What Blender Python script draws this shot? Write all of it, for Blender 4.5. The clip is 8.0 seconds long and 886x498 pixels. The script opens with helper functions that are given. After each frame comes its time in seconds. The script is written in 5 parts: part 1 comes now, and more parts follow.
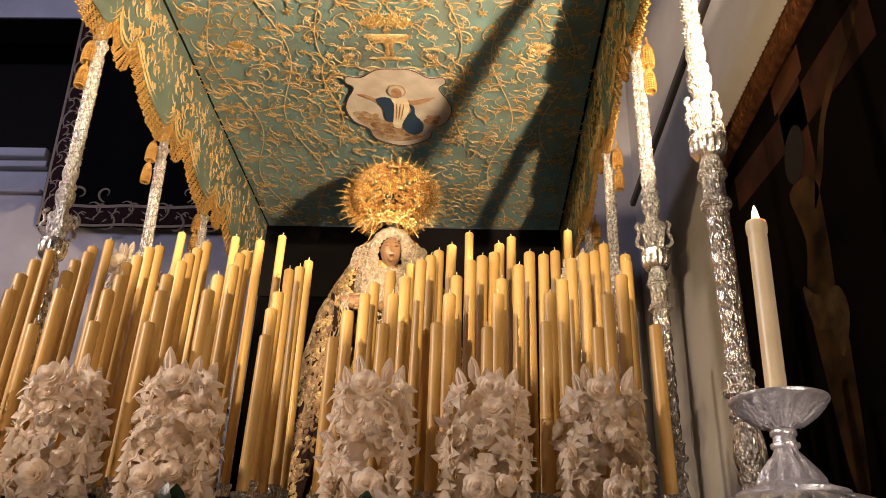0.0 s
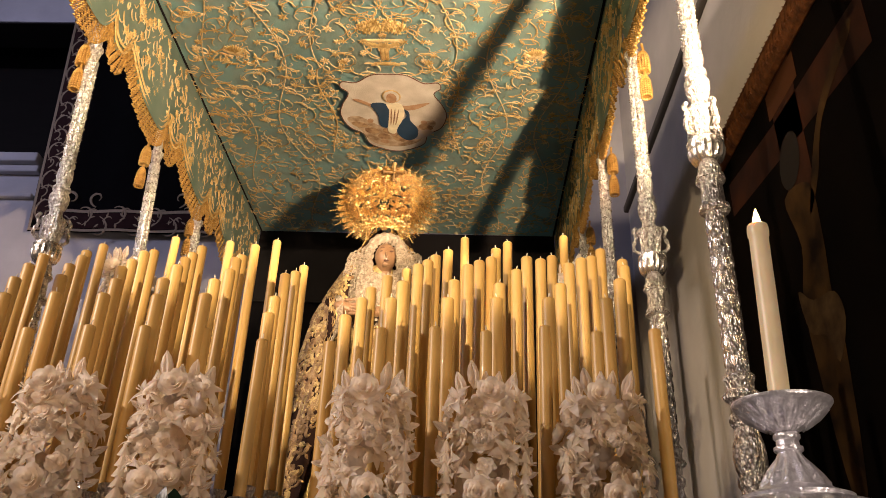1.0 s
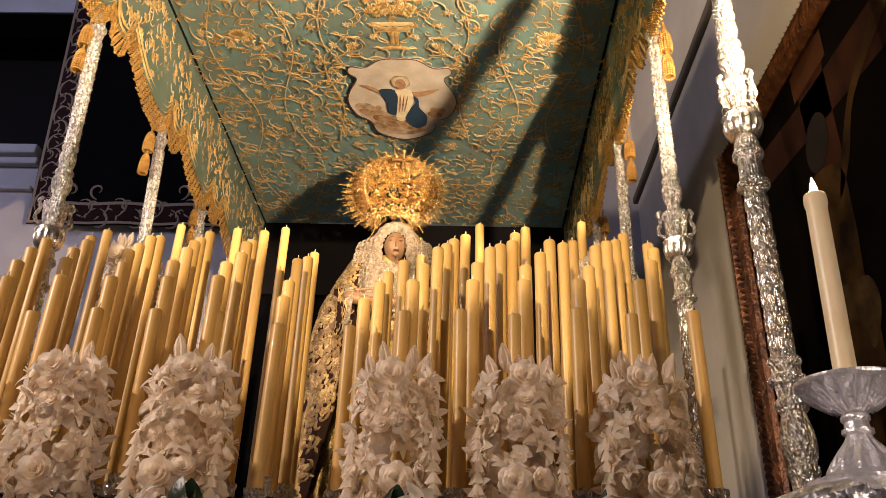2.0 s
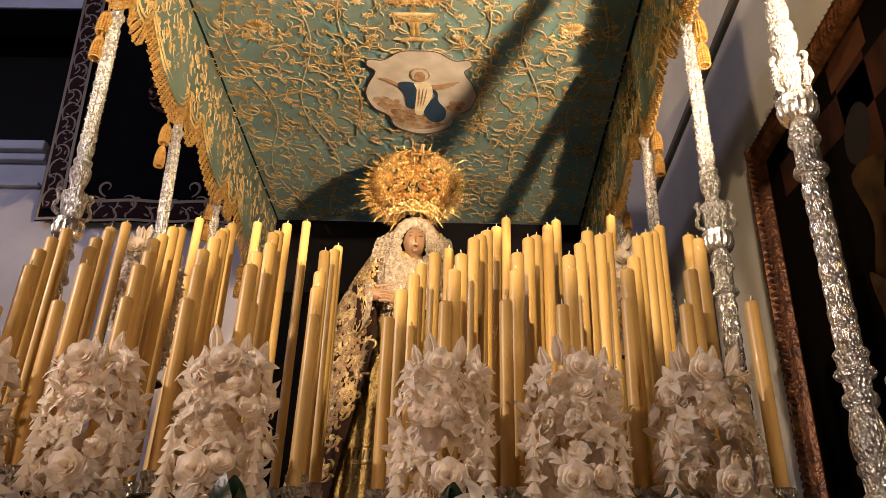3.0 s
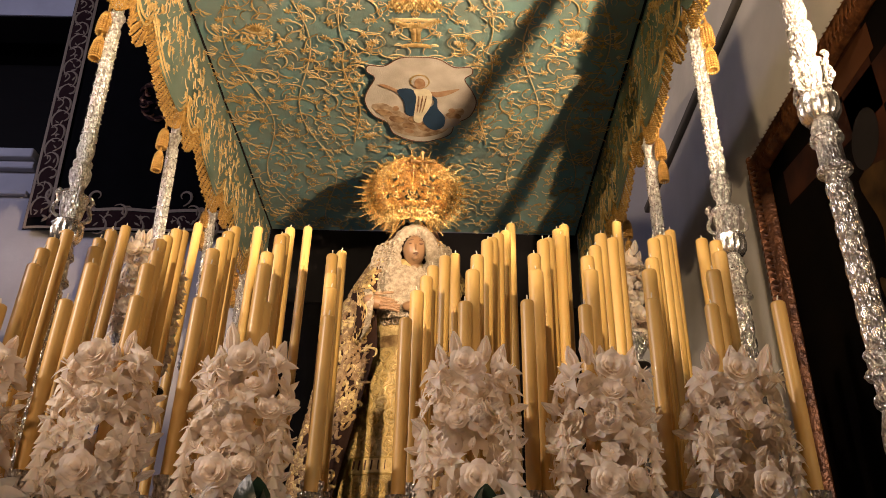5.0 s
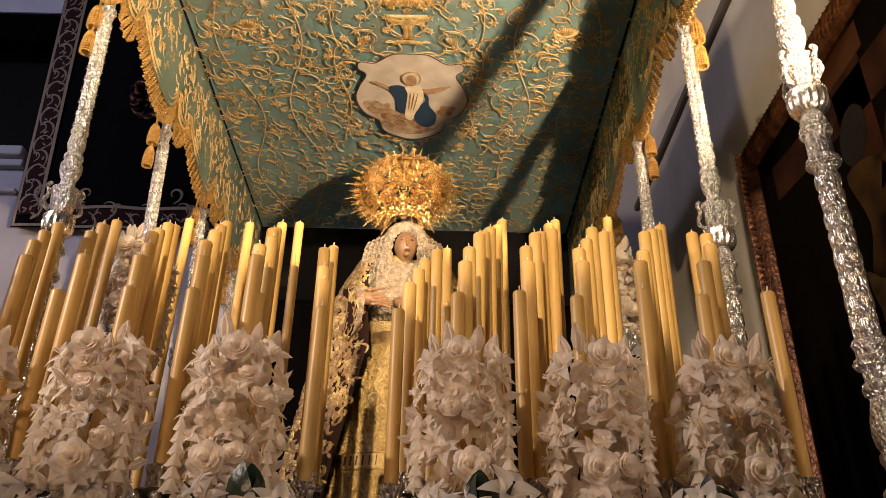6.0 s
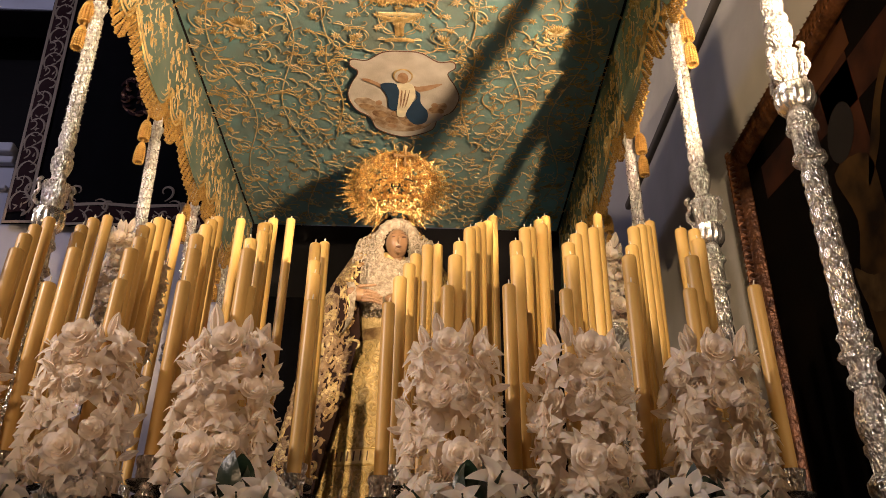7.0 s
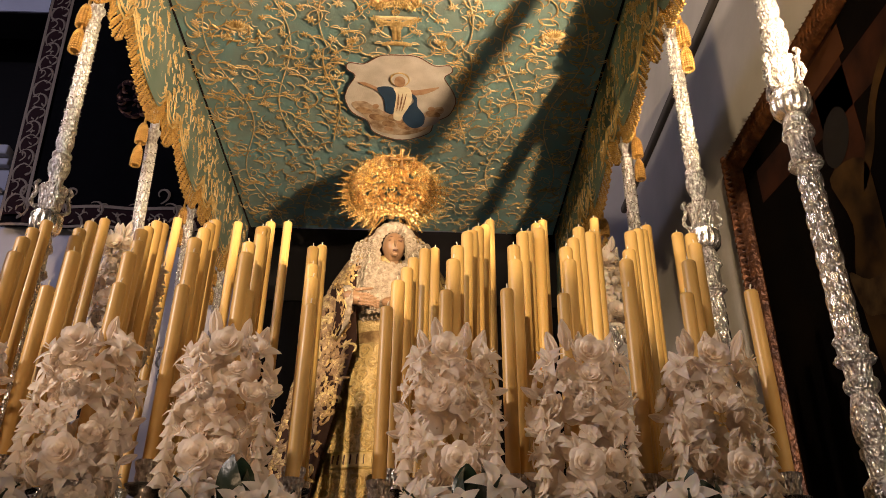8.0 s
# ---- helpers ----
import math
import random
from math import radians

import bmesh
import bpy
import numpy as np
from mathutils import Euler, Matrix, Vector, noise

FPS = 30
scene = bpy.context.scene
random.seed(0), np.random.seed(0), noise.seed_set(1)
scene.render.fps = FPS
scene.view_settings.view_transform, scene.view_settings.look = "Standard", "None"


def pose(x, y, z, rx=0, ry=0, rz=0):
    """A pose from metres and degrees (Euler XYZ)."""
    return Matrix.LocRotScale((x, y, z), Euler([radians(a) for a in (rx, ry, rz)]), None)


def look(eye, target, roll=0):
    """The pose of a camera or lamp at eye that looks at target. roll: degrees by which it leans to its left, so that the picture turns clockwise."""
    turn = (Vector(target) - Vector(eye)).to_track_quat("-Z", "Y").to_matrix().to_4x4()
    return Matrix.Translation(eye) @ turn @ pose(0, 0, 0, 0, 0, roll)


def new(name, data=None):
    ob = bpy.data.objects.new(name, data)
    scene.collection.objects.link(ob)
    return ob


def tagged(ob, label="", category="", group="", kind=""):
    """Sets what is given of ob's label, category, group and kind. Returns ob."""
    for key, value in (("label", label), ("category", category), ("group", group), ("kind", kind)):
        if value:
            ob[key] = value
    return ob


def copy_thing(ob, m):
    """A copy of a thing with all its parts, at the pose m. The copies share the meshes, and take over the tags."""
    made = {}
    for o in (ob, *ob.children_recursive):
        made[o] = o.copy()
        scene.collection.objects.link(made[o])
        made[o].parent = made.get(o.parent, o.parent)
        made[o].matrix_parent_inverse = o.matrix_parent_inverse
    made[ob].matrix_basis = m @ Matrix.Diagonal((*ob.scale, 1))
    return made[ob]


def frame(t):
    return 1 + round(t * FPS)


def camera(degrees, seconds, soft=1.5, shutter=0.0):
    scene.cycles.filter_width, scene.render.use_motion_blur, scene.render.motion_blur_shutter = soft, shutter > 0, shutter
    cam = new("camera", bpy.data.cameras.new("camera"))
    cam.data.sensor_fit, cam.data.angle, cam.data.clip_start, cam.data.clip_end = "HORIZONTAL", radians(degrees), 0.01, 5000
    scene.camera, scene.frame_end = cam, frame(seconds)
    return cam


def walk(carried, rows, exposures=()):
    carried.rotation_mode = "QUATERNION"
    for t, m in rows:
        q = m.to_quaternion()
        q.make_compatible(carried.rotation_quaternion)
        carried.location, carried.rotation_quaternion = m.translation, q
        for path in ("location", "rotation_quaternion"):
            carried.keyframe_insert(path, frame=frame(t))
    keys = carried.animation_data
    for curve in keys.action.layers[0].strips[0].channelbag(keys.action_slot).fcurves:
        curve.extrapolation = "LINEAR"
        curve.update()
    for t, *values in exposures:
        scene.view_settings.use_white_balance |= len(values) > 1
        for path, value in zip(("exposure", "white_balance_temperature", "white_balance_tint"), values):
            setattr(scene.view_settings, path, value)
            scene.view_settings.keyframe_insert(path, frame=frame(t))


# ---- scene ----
cam = camera(57.9, 8.0, soft=0.8)
PATH = [
    (0, (0.492, 0.088, 1.771), (0.407, 1.868, 2.68), 2.3),
    (0.5, (0.49, 0.085, 1.77), (0.415, 1.86, 2.69), 2.2),
    (1, (0.471, 0.098, 1.766), (0.408, 1.87, 2.691), 2.1),
    (1.5, (0.446, 0.154, 1.76), (0.39, 1.928, 2.682), 1.8),
    (2.8, (0.303, 0.294, 1.783), (0.244, 2.068, 2.705), 2.1),
    (3, (0.286, 0.31, 1.774), (0.228, 2.081, 2.702), 2.0),
    (3.5, (0.238, 0.326, 1.773), (0.187, 2.094, 2.707), 1.9),
    (4, (0.212, 0.339, 1.767), (0.17, 2.102, 2.71), 1.8),
    (4.5, (0.204, 0.359, 1.764), (0.173, 2.116, 2.72), 1.7),
    (6, (0.192, 0.374, 1.732), (0.199, 2.125, 2.698), 1.2),
    (6.5, (0.196, 0.373, 1.717), (0.213, 2.126, 2.68), 1.1),
    (7, (0.198, 0.37, 1.714), (0.224, 2.122, 2.68), 1.0),
    (7.5, (0.195, 0.365, 1.716), (0.228, 2.114, 2.685), 0.9),
    (8, (0.19, 0.363, 1.714), (0.228, 2.111, 2.686), 0.9),
]
walk(cam, [(t, look(eye, target, roll)) for t, eye, target, roll in PATH], [(0, 0.06), (1.5, 0.05), (3, 0.0), (4.5, -0.04), (6.5, -0.08), (8, -0.09)])

# ---- world, lamps, exposure ----
world = bpy.data.worlds.new("church_air")
scene.world = world
world.use_nodes = True
world.node_tree.nodes["Background"].inputs[0].default_value = (0.9, 0.8, 0.72, 1)
world.node_tree.nodes["Background"].inputs[1].default_value = 0.003


def lamp(name, kind, place, target, watts, colour, size=0.1, spot=None, blend=0.25):
    data = bpy.data.lights.new(name, kind)
    data.energy, data.color = watts, colour
    if kind == "AREA":
        data.size = size
    else:
        data.shadow_soft_size = size
    if spot:
        data.spot_size, data.spot_blend = radians(spot), blend
    ob = new(name, data)
    ob.matrix_world = look(place, target)
    return ob


# floodlight turned up at the canopy; second one on the other side; stage light for the statue; cool light on the far wall
lamp("canopy_floodlight", "SPOT", (1.51, 1.155, 3.05), (-0.45, 3.7, 5.1), 1090, (1.0, 0.71, 0.45), 0.025, 62)
lamp("wall_floodlight", "SPOT", (-3.6, 0.2, 4.35), (1.7, 3.7, 3.4), 640, (1.0, 0.8, 0.66), 0.06, 52)
lamp("statue_spotlight", "SPOT", (-0.5, -2.6, 3.6), (0.45, 4.0, 4.16), 1500, (1.0, 0.75, 0.46), 0.04, 34, 0.15)
# added soft fill from the front for the flowers and first candles
lamp("front_fill_spot", "SPOT", (-1.3, -2.4, 2.0), (-0.95, 2.4, 2.1), 265, (1.0, 0.66, 0.4), 0.35, 38)
# added low fill that brightens the candlestick and front right pole
lamp("candlestick_fill", "AREA", (1.9, -0.7, 1.75), (1.1, 1.8, 2.5), 27, (1.0, 0.8, 0.66), 0.7)
lamp("side_window_light", "AREA", (-5.4, 1.5, 6.2), (-3.4, 5.8, 5.6), 95, (0.68, 0.68, 1.0), 1.2)

# ---- materials ----


def material(name, colour, rough=0.5, metal=0.0, colour2=None, scale=8.0, detail=6.0, bump=0.0, bump_scale=60.0,
             voronoi=False, sub=0.0, spec=0.5, stretch=(1, 1, 1), coat=0.0, random_value=0.0, sheen=0.0, stain=0.0):
    m = bpy.data.materials.new(name)
    m.use_nodes = True
    n, l = m.node_tree.nodes, m.node_tree.links
    b = n["Principled BSDF"]
    b.inputs["Roughness"].default_value = rough
    b.inputs["Metallic"].default_value = metal
    b.inputs["Specular IOR Level"].default_value = spec
    b.inputs["Coat Weight"].default_value = coat
    b.inputs["Sheen Weight"].default_value = sheen
    if sub:
        b.inputs["Subsurface Weight"].default_value = sub
        b.inputs["Subsurface Radius"].default_value = (0.02, 0.012, 0.006)
        b.inputs["Subsurface Scale"].default_value = 0.5
    co = n.new("ShaderNodeTexCoord")
    mp = n.new("ShaderNodeMapping")
    mp.inputs["Scale"].default_value = stretch
    l.new(co.outputs["Object"], mp.inputs["Vector"])
    tex = n.new("ShaderNodeTexNoise")
    tex.inputs["Scale"].default_value, tex.inputs["Detail"].default_value = scale, detail
    l.new(mp.outputs[0], tex.inputs["Vector"])
    ramp = n.new("ShaderNodeValToRGB")
    ramp.color_ramp.elements[0].position, ramp.color_ramp.elements[1].position = 0.35, 0.68
    ramp.color_ramp.elements[0].color = (*(colour2 or [c * 0.8 for c in colour]), 1)
    ramp.color_ramp.elements[1].color = (*colour, 1)
    l.new(tex.outputs["Fac"], ramp.inputs["Fac"])
    out = ramp.outputs["Color"]
    if stain:
        big = n.new("ShaderNodeTexNoise")
        big.inputs["Scale"].default_value, big.inputs["Detail"].default_value = scale * 0.17, 5
        l.new(mp.outputs[0], big.inputs["Vector"])
        mix = n.new("ShaderNodeMix")
        mix.data_type, mix.blend_type = "RGBA", "MULTIPLY"
        mix.inputs["Factor"].default_value = stain
        l.new(out, mix.inputs["A"])
        r2 = n.new("ShaderNodeValToRGB")
        r2.color_ramp.elements[0].position, r2.color_ramp.elements[1].position = 0.38, 0.6
        r2.color_ramp.elements[0].color = (0.45, 0.42, 0.4, 1)
        l.new(big.outputs["Fac"], r2.inputs["Fac"])
        l.new(r2.outputs["Color"], mix.inputs["B"])
        out = mix.outputs["Result"]
    if random_value:
        info = n.new("ShaderNodeObjectInfo")
        hsv = n.new("ShaderNodeHueSaturation")
        mr = n.new("ShaderNodeMapRange")
        mr.inputs["To Min"].default_value, mr.inputs["To Max"].default_value = 1 - random_value, 1 + random_value
        l.new(info.outputs["Random"], mr.inputs["Value"])
        l.new(mr.outputs[0], hsv.inputs["Value"])
        l.new(out, hsv.inputs["Color"])
        out = hsv.outputs["Color"]
    l.new(out, b.inputs["Base Color"])
    if bump:
        t2 = n.new("ShaderNodeTexVoronoi" if voronoi else "ShaderNodeTexNoise")
        t2.inputs["Scale"].default_value = bump_scale
        l.new(mp.outputs[0], t2.inputs["Vector"])
        bp = n.new("ShaderNodeBump")
        bp.inputs["Strength"].default_value, bp.inputs["Distance"].default_value = bump, 0.01
        l.new(t2.outputs["Distance" if voronoi else "Fac"], bp.inputs["Height"])
        l.new(bp.outputs[0], b.inputs["Normal"])
    return m


# nave's shade put into the plaster colour, so unseen walls bounce little light
NAVE = material("shade_darkened_plaster", (0.09, 0.075, 0.06), 0.9, scale=2)
PLASTER = material("white_plaster", (0.56, 0.54, 0.57), 0.85, colour2=(0.47, 0.45, 0.48), scale=3, bump=0.25, bump_scale=18, stain=0.35)
PLASTER_SIDE = material("grey_plaster", (0.56, 0.51, 0.46), 0.85, colour2=(0.47, 0.43, 0.38), scale=2.2, bump=0.25, bump_scale=14, stain=0.4)
# floor kept dark too, against bounced light
STONE_FLOOR = material("stone_floor", (0.09, 0.08, 0.07), 0.4, scale=3)
DARK_WOOD_AND_SHADE = material("dark_wood_and_shade", (0.007, 0.005, 0.004), 0.75, spec=0.15, scale=6, stretch=(1, 1, 6))
BLACK_CLOTH_AND_SHADE = material("black_velvet_and_shade", (0.008, 0.007, 0.008), 0.95, scale=5, sheen=0.05, spec=0.1)
MAROON = material("maroon_cloth", (0.035, 0.015, 0.014), 0.9, scale=14, spec=0.1)
SILVER_THREAD = material("silver_thread", (0.36, 0.26, 0.17), 0.6, 0.25, scale=60, bump=0.3, bump_scale=400)
GREEN_VELVET = material("green_velvet", (0.3, 0.54, 0.53), 0.85, colour2=(0.34, 0.43, 0.37), scale=5, sheen=0.05, spec=0.15, stain=0.4, bump=0.1, bump_scale=150)
VALANCE_CLOTH = material("sage_mesh_cloth", (0.26, 0.32, 0.25), 0.8, colour2=(0.17, 0.24, 0.19), scale=3.5, spec=0.2, bump=0.3, bump_scale=260)
GOLD_THREAD = material("gold_thread", (0.82, 0.62, 0.28), 0.38, 0.6, colour2=(0.5, 0.33, 0.12), scale=30, bump=0.4, bump_scale=500)
GOLD_PALE = material("pale_gold_thread", (0.86, 0.7, 0.4), 0.4, 0.45, colour2=(0.6, 0.44, 0.2), scale=40, bump=0.4, bump_scale=500)
GOLD_FRINGE = material("gold_fringe", (0.58, 0.35, 0.1), 0.4, 0.65, colour2=(0.3, 0.165, 0.04), scale=45)
GOLD = material("polished_gold", (0.95, 0.72, 0.32), 0.26, 0.8, colour2=(0.5, 0.28, 0.08), scale=45, bump=0.3, bump_scale=170, voronoi=True)
SILVER = material("embossed_silver", (0.95, 0.92, 0.89), 0.3, 0.92, colour2=(0.42, 0.37, 0.35), scale=90, detail=3, bump=0.9, bump_scale=150, voronoi=True, stretch=(1, 1, 0.6))
SILVER_SMOOTH = material("polished_silver", (0.92, 0.89, 0.86), 0.27, 0.93, colour2=(0.68, 0.63, 0.6), scale=45, bump=0.15, bump_scale=120)
CHASED = material("chased_silver", (0.9, 0.88, 0.92), 0.34, 0.72, colour2=(0.74, 0.71, 0.75), scale=60, detail=4, bump=0.35, bump_scale=120)
WAX = material("yellow_wax", (0.62, 0.4, 0.14), 0.4, colour2=(0.53, 0.325, 0.1), scale=6, sub=0.12, stretch=(1, 1, 0.25), coat=0.08, random_value=0.09, bump=0.04, bump_scale=30)
WICK = material("wick", (0.75, 0.68, 0.55), 0.9)
PETAL = material("white_petal", (0.9, 0.84, 0.79), 0.3, colour2=(0.83, 0.77, 0.71), scale=25, sub=0.15, coat=0.25, random_value=0.06, bump=0.15, bump_scale=120)
n, l = PETAL.node_tree.nodes, PETAL.node_tree.links
tr, mx = n.new("ShaderNodeBsdfTranslucent"), n.new("ShaderNodeMixShader")
tr.inputs["Color"].default_value = (0.95, 0.86, 0.74, 1)
mx.inputs[0].default_value = 0.64
l.new(n["Principled BSDF"].outputs[0], mx.inputs[1])
l.new(tr.outputs[0], mx.inputs[2])
l.new(mx.outputs[0], n["Material Output"].inputs["Surface"])
LEAF = material("dark_green_leaf", (0.008, 0.02, 0.01), 0.35, scale=20, bump=0.2, bump_scale=60)
FRAME_GOLD = material("carved_gilt_wood", (0.2, 0.075, 0.025), 0.38, 0.5, colour2=(0.06, 0.02, 0.008), scale=22, bump=0.6, bump_scale=50)
SKIN = material("painted_face", (0.3, 0.18, 0.1), 0.34, colour2=(0.22, 0.12, 0.06), scale=10, coat=0.15)
FEATURE = material("painted_feature", (0.12, 0.055, 0.035), 0.5)
AGED = material("aged_gold_thread", (0.5, 0.33, 0.15), 0.45, 0.4, colour2=(0.22, 0.12, 0.05), scale=30, bump=0.4, bump_scale=400)
LACE = material("ivory_lace", (0.46, 0.39, 0.3), 0.8, colour2=(0.26, 0.2, 0.14), scale=40, detail=3, bump=0.6, bump_scale=110, voronoi=True)
SAYA = material("gold_brocade", (0.72, 0.55, 0.28), 0.5, 0.2, colour2=(0.42, 0.28, 0.1), scale=35, bump=0.5, bump_scale=140, voronoi=True)
BROCADE = material("bright_brocade_thread", (0.86, 0.67, 0.34), 0.42, 0.3, colour2=(0.66, 0.46, 0.18), scale=40, bump=0.4, bump_scale=500)
MANTLE = material("dark_mantle", (0.035, 0.017, 0.012), 0.85, scale=10, spec=0.1)

# ---- mesh helpers ----


def part(name, bm, mat, parent=None, label="", smooth=True, data=None):
    """One bmesh as one object, under parent where given."""
    if data is None:
        data = bpy.data.meshes.new(name)
        bm.to_mesh(data)
        bm.free()
        for m in (mat if isinstance(mat, (list, tuple)) else [mat]):
            data.materials.append(m)
        if smooth:
            for p in data.polygons:
                p.use_smooth = True
            data.set_sharp_from_angle(angle=radians(48))
    ob = new(name, data)
    if parent:
        ob.parent = parent
    if label:
        tagged(ob, label)
    return ob


def empty(name, place=(0, 0, 0), rz=0, **tags):
    ob = new(name)
    ob.empty_display_size = 0.05
    ob.matrix_basis = pose(*place, 0, 0, rz)
    return tagged(ob, **tags)


def add_box(bm, lo, hi, bevel=0.0, matrix=None):
    c = [(a + b) / 2 for a, b in zip(lo, hi)]
    s = [abs(b - a) for a, b in zip(lo, hi)]
    m = Matrix.Translation(c) @ Matrix.Diagonal((*s, 1))
    if matrix is not None:
        m = matrix @ m
    vs = bmesh.ops.create_cube(bm, size=1, matrix=m)["verts"]
    if bevel:
        es = {e for v in vs for e in v.link_edges}
        bmesh.ops.bevel(bm, geom=list(es), offset=bevel, segments=2, affect="EDGES", profile=0.5)


def box(lo, hi, bevel=0.0):
    bm = bmesh.new()
    add_box(bm, lo, hi, bevel)
    return bm


def add_lathe(bm, profile, n=24, base=(0, 0, 0), flute=None, mat=0):
    """profile: (radius, z) from bottom to top. flute: (count, depth, z0, z1)."""
    rings = []
    for r, z in profile:
        ring = []
        for i in range(n):
            a = 2 * math.pi * i / n
            rr = r
            if flute and flute[2] <= z <= flute[3]:
                rr *= 1 + flute[1] * math.cos(flute[0] * a)
            ring.append(bm.verts.new((base[0] + rr * math.cos(a), base[1] + rr * math.sin(a), base[2] + z)))
        rings.append(ring)
    for a, b in zip(rings, rings[1:]):
        for i in range(n):
            f = bm.faces.new((a[i], a[(i + 1) % n], b[(i + 1) % n], b[i]))
            f.material_index = mat
    for ring, flip in ((rings[0], True), (rings[-1], False)):
        f = bm.faces.new(ring[::-1] if flip else ring)
        f.material_index = mat
    return bm


def lathe(profile, n=24, flute=None):
    return add_lathe(bmesh.new(), profile, n, flute=flute)


def add_tube(bm, points, radii, n=6, mat=0):
    """A tube along points, capped; radii: a number for each point."""
    pts = [Vector(p) for p in points]
    rings = []
    up = Vector((0.13, 0.27, 0.95))
    for i, p in enumerate(pts):
        d = (pts[min(i + 1, len(pts) - 1)] - pts[max(i - 1, 0)]).normalized()
        s = d.cross(up)
        if s.length < 1e-3:
            s = d.cross(Vector((1, 0, 0)))
        s.normalize()
        w = s.cross(d)
        rings.append([bm.verts.new(p + radii[i] * (math.cos(2 * math.pi * k / n) * s + math.sin(2 * math.pi * k / n) * w)) for k in range(n)])
    for a, b in zip(rings, rings[1:]):
        for i in range(n):
            bm.faces.new((a[i], a[(i + 1) % n], b[(i + 1) % n], b[i])).material_index = mat
    bm.faces.new(rings[0][::-1]).material_index = mat
    bm.faces.new(rings[-1]).material_index = mat


def tube(points, radii, n=6):
    bm = bmesh.new()
    add_tube(bm, points, radii, n)
    bmesh.ops.recalc_face_normals(bm, faces=bm.faces)
    return bm


class Relief:
    """Collects many small raised pieces into one mesh: ribbons with a ridge, beads and leaves."""

    def __init__(self):
        self.v, self.f, self.m = [], [], []

    def ribbon(self, pts, widths, height, to_world, mat=0):
        """pts: 2D; a ridged band of the given half widths, laid on a surface by to_world(u, v, h)."""
        base = len(self.v)
        k = len(pts)
        for i, (x, y) in enumerate(pts):
            x0, y0 = pts[max(i - 1, 0)]
            x1, y1 = pts[min(i + 1, k - 1)]
            d = math.hypot(x1 - x0, y1 - y0) or 1
            nx, ny = -(y1 - y0) / d, (x1 - x0) / d
            w = widths[i]
            self.v += [to_world(x + nx * w, y + ny * w, 0), to_world(x, y, height * min(1, w / max(widths) + 0.3)), to_world(x - nx * w, y - ny * w, 0)]
        for i in range(k - 1):
            a = base + 3 * i
            self.f += [(a, a + 1, a + 4, a + 3), (a + 1, a + 2, a + 5, a + 4)]
            self.m += [mat, mat]

    def scroll(self, x, y, size, angle, turn, width, height, to_world, mat=0, steps=9):
        """A tapering C or S scroll."""
        pts, ws = [], []
        a, px, py = angle, x, y
        for i in range(steps):
            s = i / (steps - 1)
            pts.append((px, py))
            ws.append(width * (0.25 + math.sin(math.pi * min(1, s * 0.9 + 0.08)) * 0.9))
            a += turn * (0.35 + 1.5 * s) / steps
            px += math.cos(a) * size / steps
            py += math.sin(a) * size / steps
        self.ribbon(pts, ws, height, to_world, mat)
        return px, py, a

    def leaf(self, x, y, length, angle, width, height, to_world, mat=0):
        c, s = math.cos(angle), math.sin(angle)
        self.ribbon([(x + c * length * q, y + s * length * q) for q in (0, 0.35, 0.7, 1)], [width * 0.4, width, width * 0.7, width * 0.05], height, to_world, mat)

    def flower(self, x, y, r, petals, height, to_world, mat=0, angle=0.0):
        for i in range(petals):
            self.leaf(x, y, r, angle + 2 * math.pi * i / petals, r * 0.22, height, to_world, mat)

    def bead(self, p, r, mat=0):
        b = len(self.v)
        x, y, z = p
        t = r * 0.72
        self.v += [(x, y, z + r), (x + t, y + t, z), (x - t, y + t, z), (x - t, y - t, z), (x + t, y - t, z), (x, y, z - r)]
        self.f += [(b, b + 1, b + 2), (b, b + 2, b + 3), (b, b + 3, b + 4), (b, b + 4, b + 1),
                   (b + 5, b + 2, b + 1), (b + 5, b + 3, b + 2), (b + 5, b + 4, b + 3), (b + 5, b + 1, b + 4)]
        self.m += [mat] * 8

    def build(self, name, mats, parent=None, label="", smooth=True):
        data = bpy.data.meshes.new(name)
        data.from_pydata(self.v, [], self.f)
        for m in mats:
            data.materials.append(m)
        data.polygons.foreach_set("material_index", self.m)
        if smooth:
            data.polygons.foreach_set("use_smooth", [True] * len(self.f))
        data.update()
        ob = new(name, data)
        if parent:
            ob.parent = parent
        if label:
            tagged(ob, label)
        return tagged(ob, kind="stuff")


# ---- large structure ----
def structure(name, bm, mat, label, smooth=False):
    return tagged(part(name, bm, mat, smooth=smooth), label, name.split("_")[0], kind="structure")


structure("floor", box((-7, -6, -0.2), (3.2, 7, 0)), STONE_FLOOR, "grey stone church floor under the float")
structure("ceiling", box((-7, -6, 8.6), (3.2, 7, 8.8)), NAVE, "plain church ceiling high above, plaster darkened to cut bounce")
structure("wall_south", box((-7, -6.2, 0), (3.2, -6, 8.6)), NAVE, "plain wall closing the nave, plaster darkened to cut bounce")
structure("wall_west", box((-7.2, -6, 0), (-7, 7, 8.6)), NAVE, "plain side wall of the nave, plaster darkened to cut bounce")
structure("wall_east_end", box((3.0, -6, 0), (3.2, 1.93, 8.6)), NAVE, "plain wall of the side aisle, plaster darkened to cut bounce")
# wall beside the float, with a ledge above whose dark colour paints a shadow line
structure("wall_east", box((1.79, 1.93, 0), (3.0, 6.2, 8.6)), PLASTER_SIDE, "worn grey plaster wall beside the float")
bm = bmesh.new()
add_box(bm, (1.75, 1.93, 5.14), (1.792, 5.9, 5.2), 0.012)
structure("trim_ledge", bm, NAVE, "plaster moulding along the side wall, darkened for a shadow line")
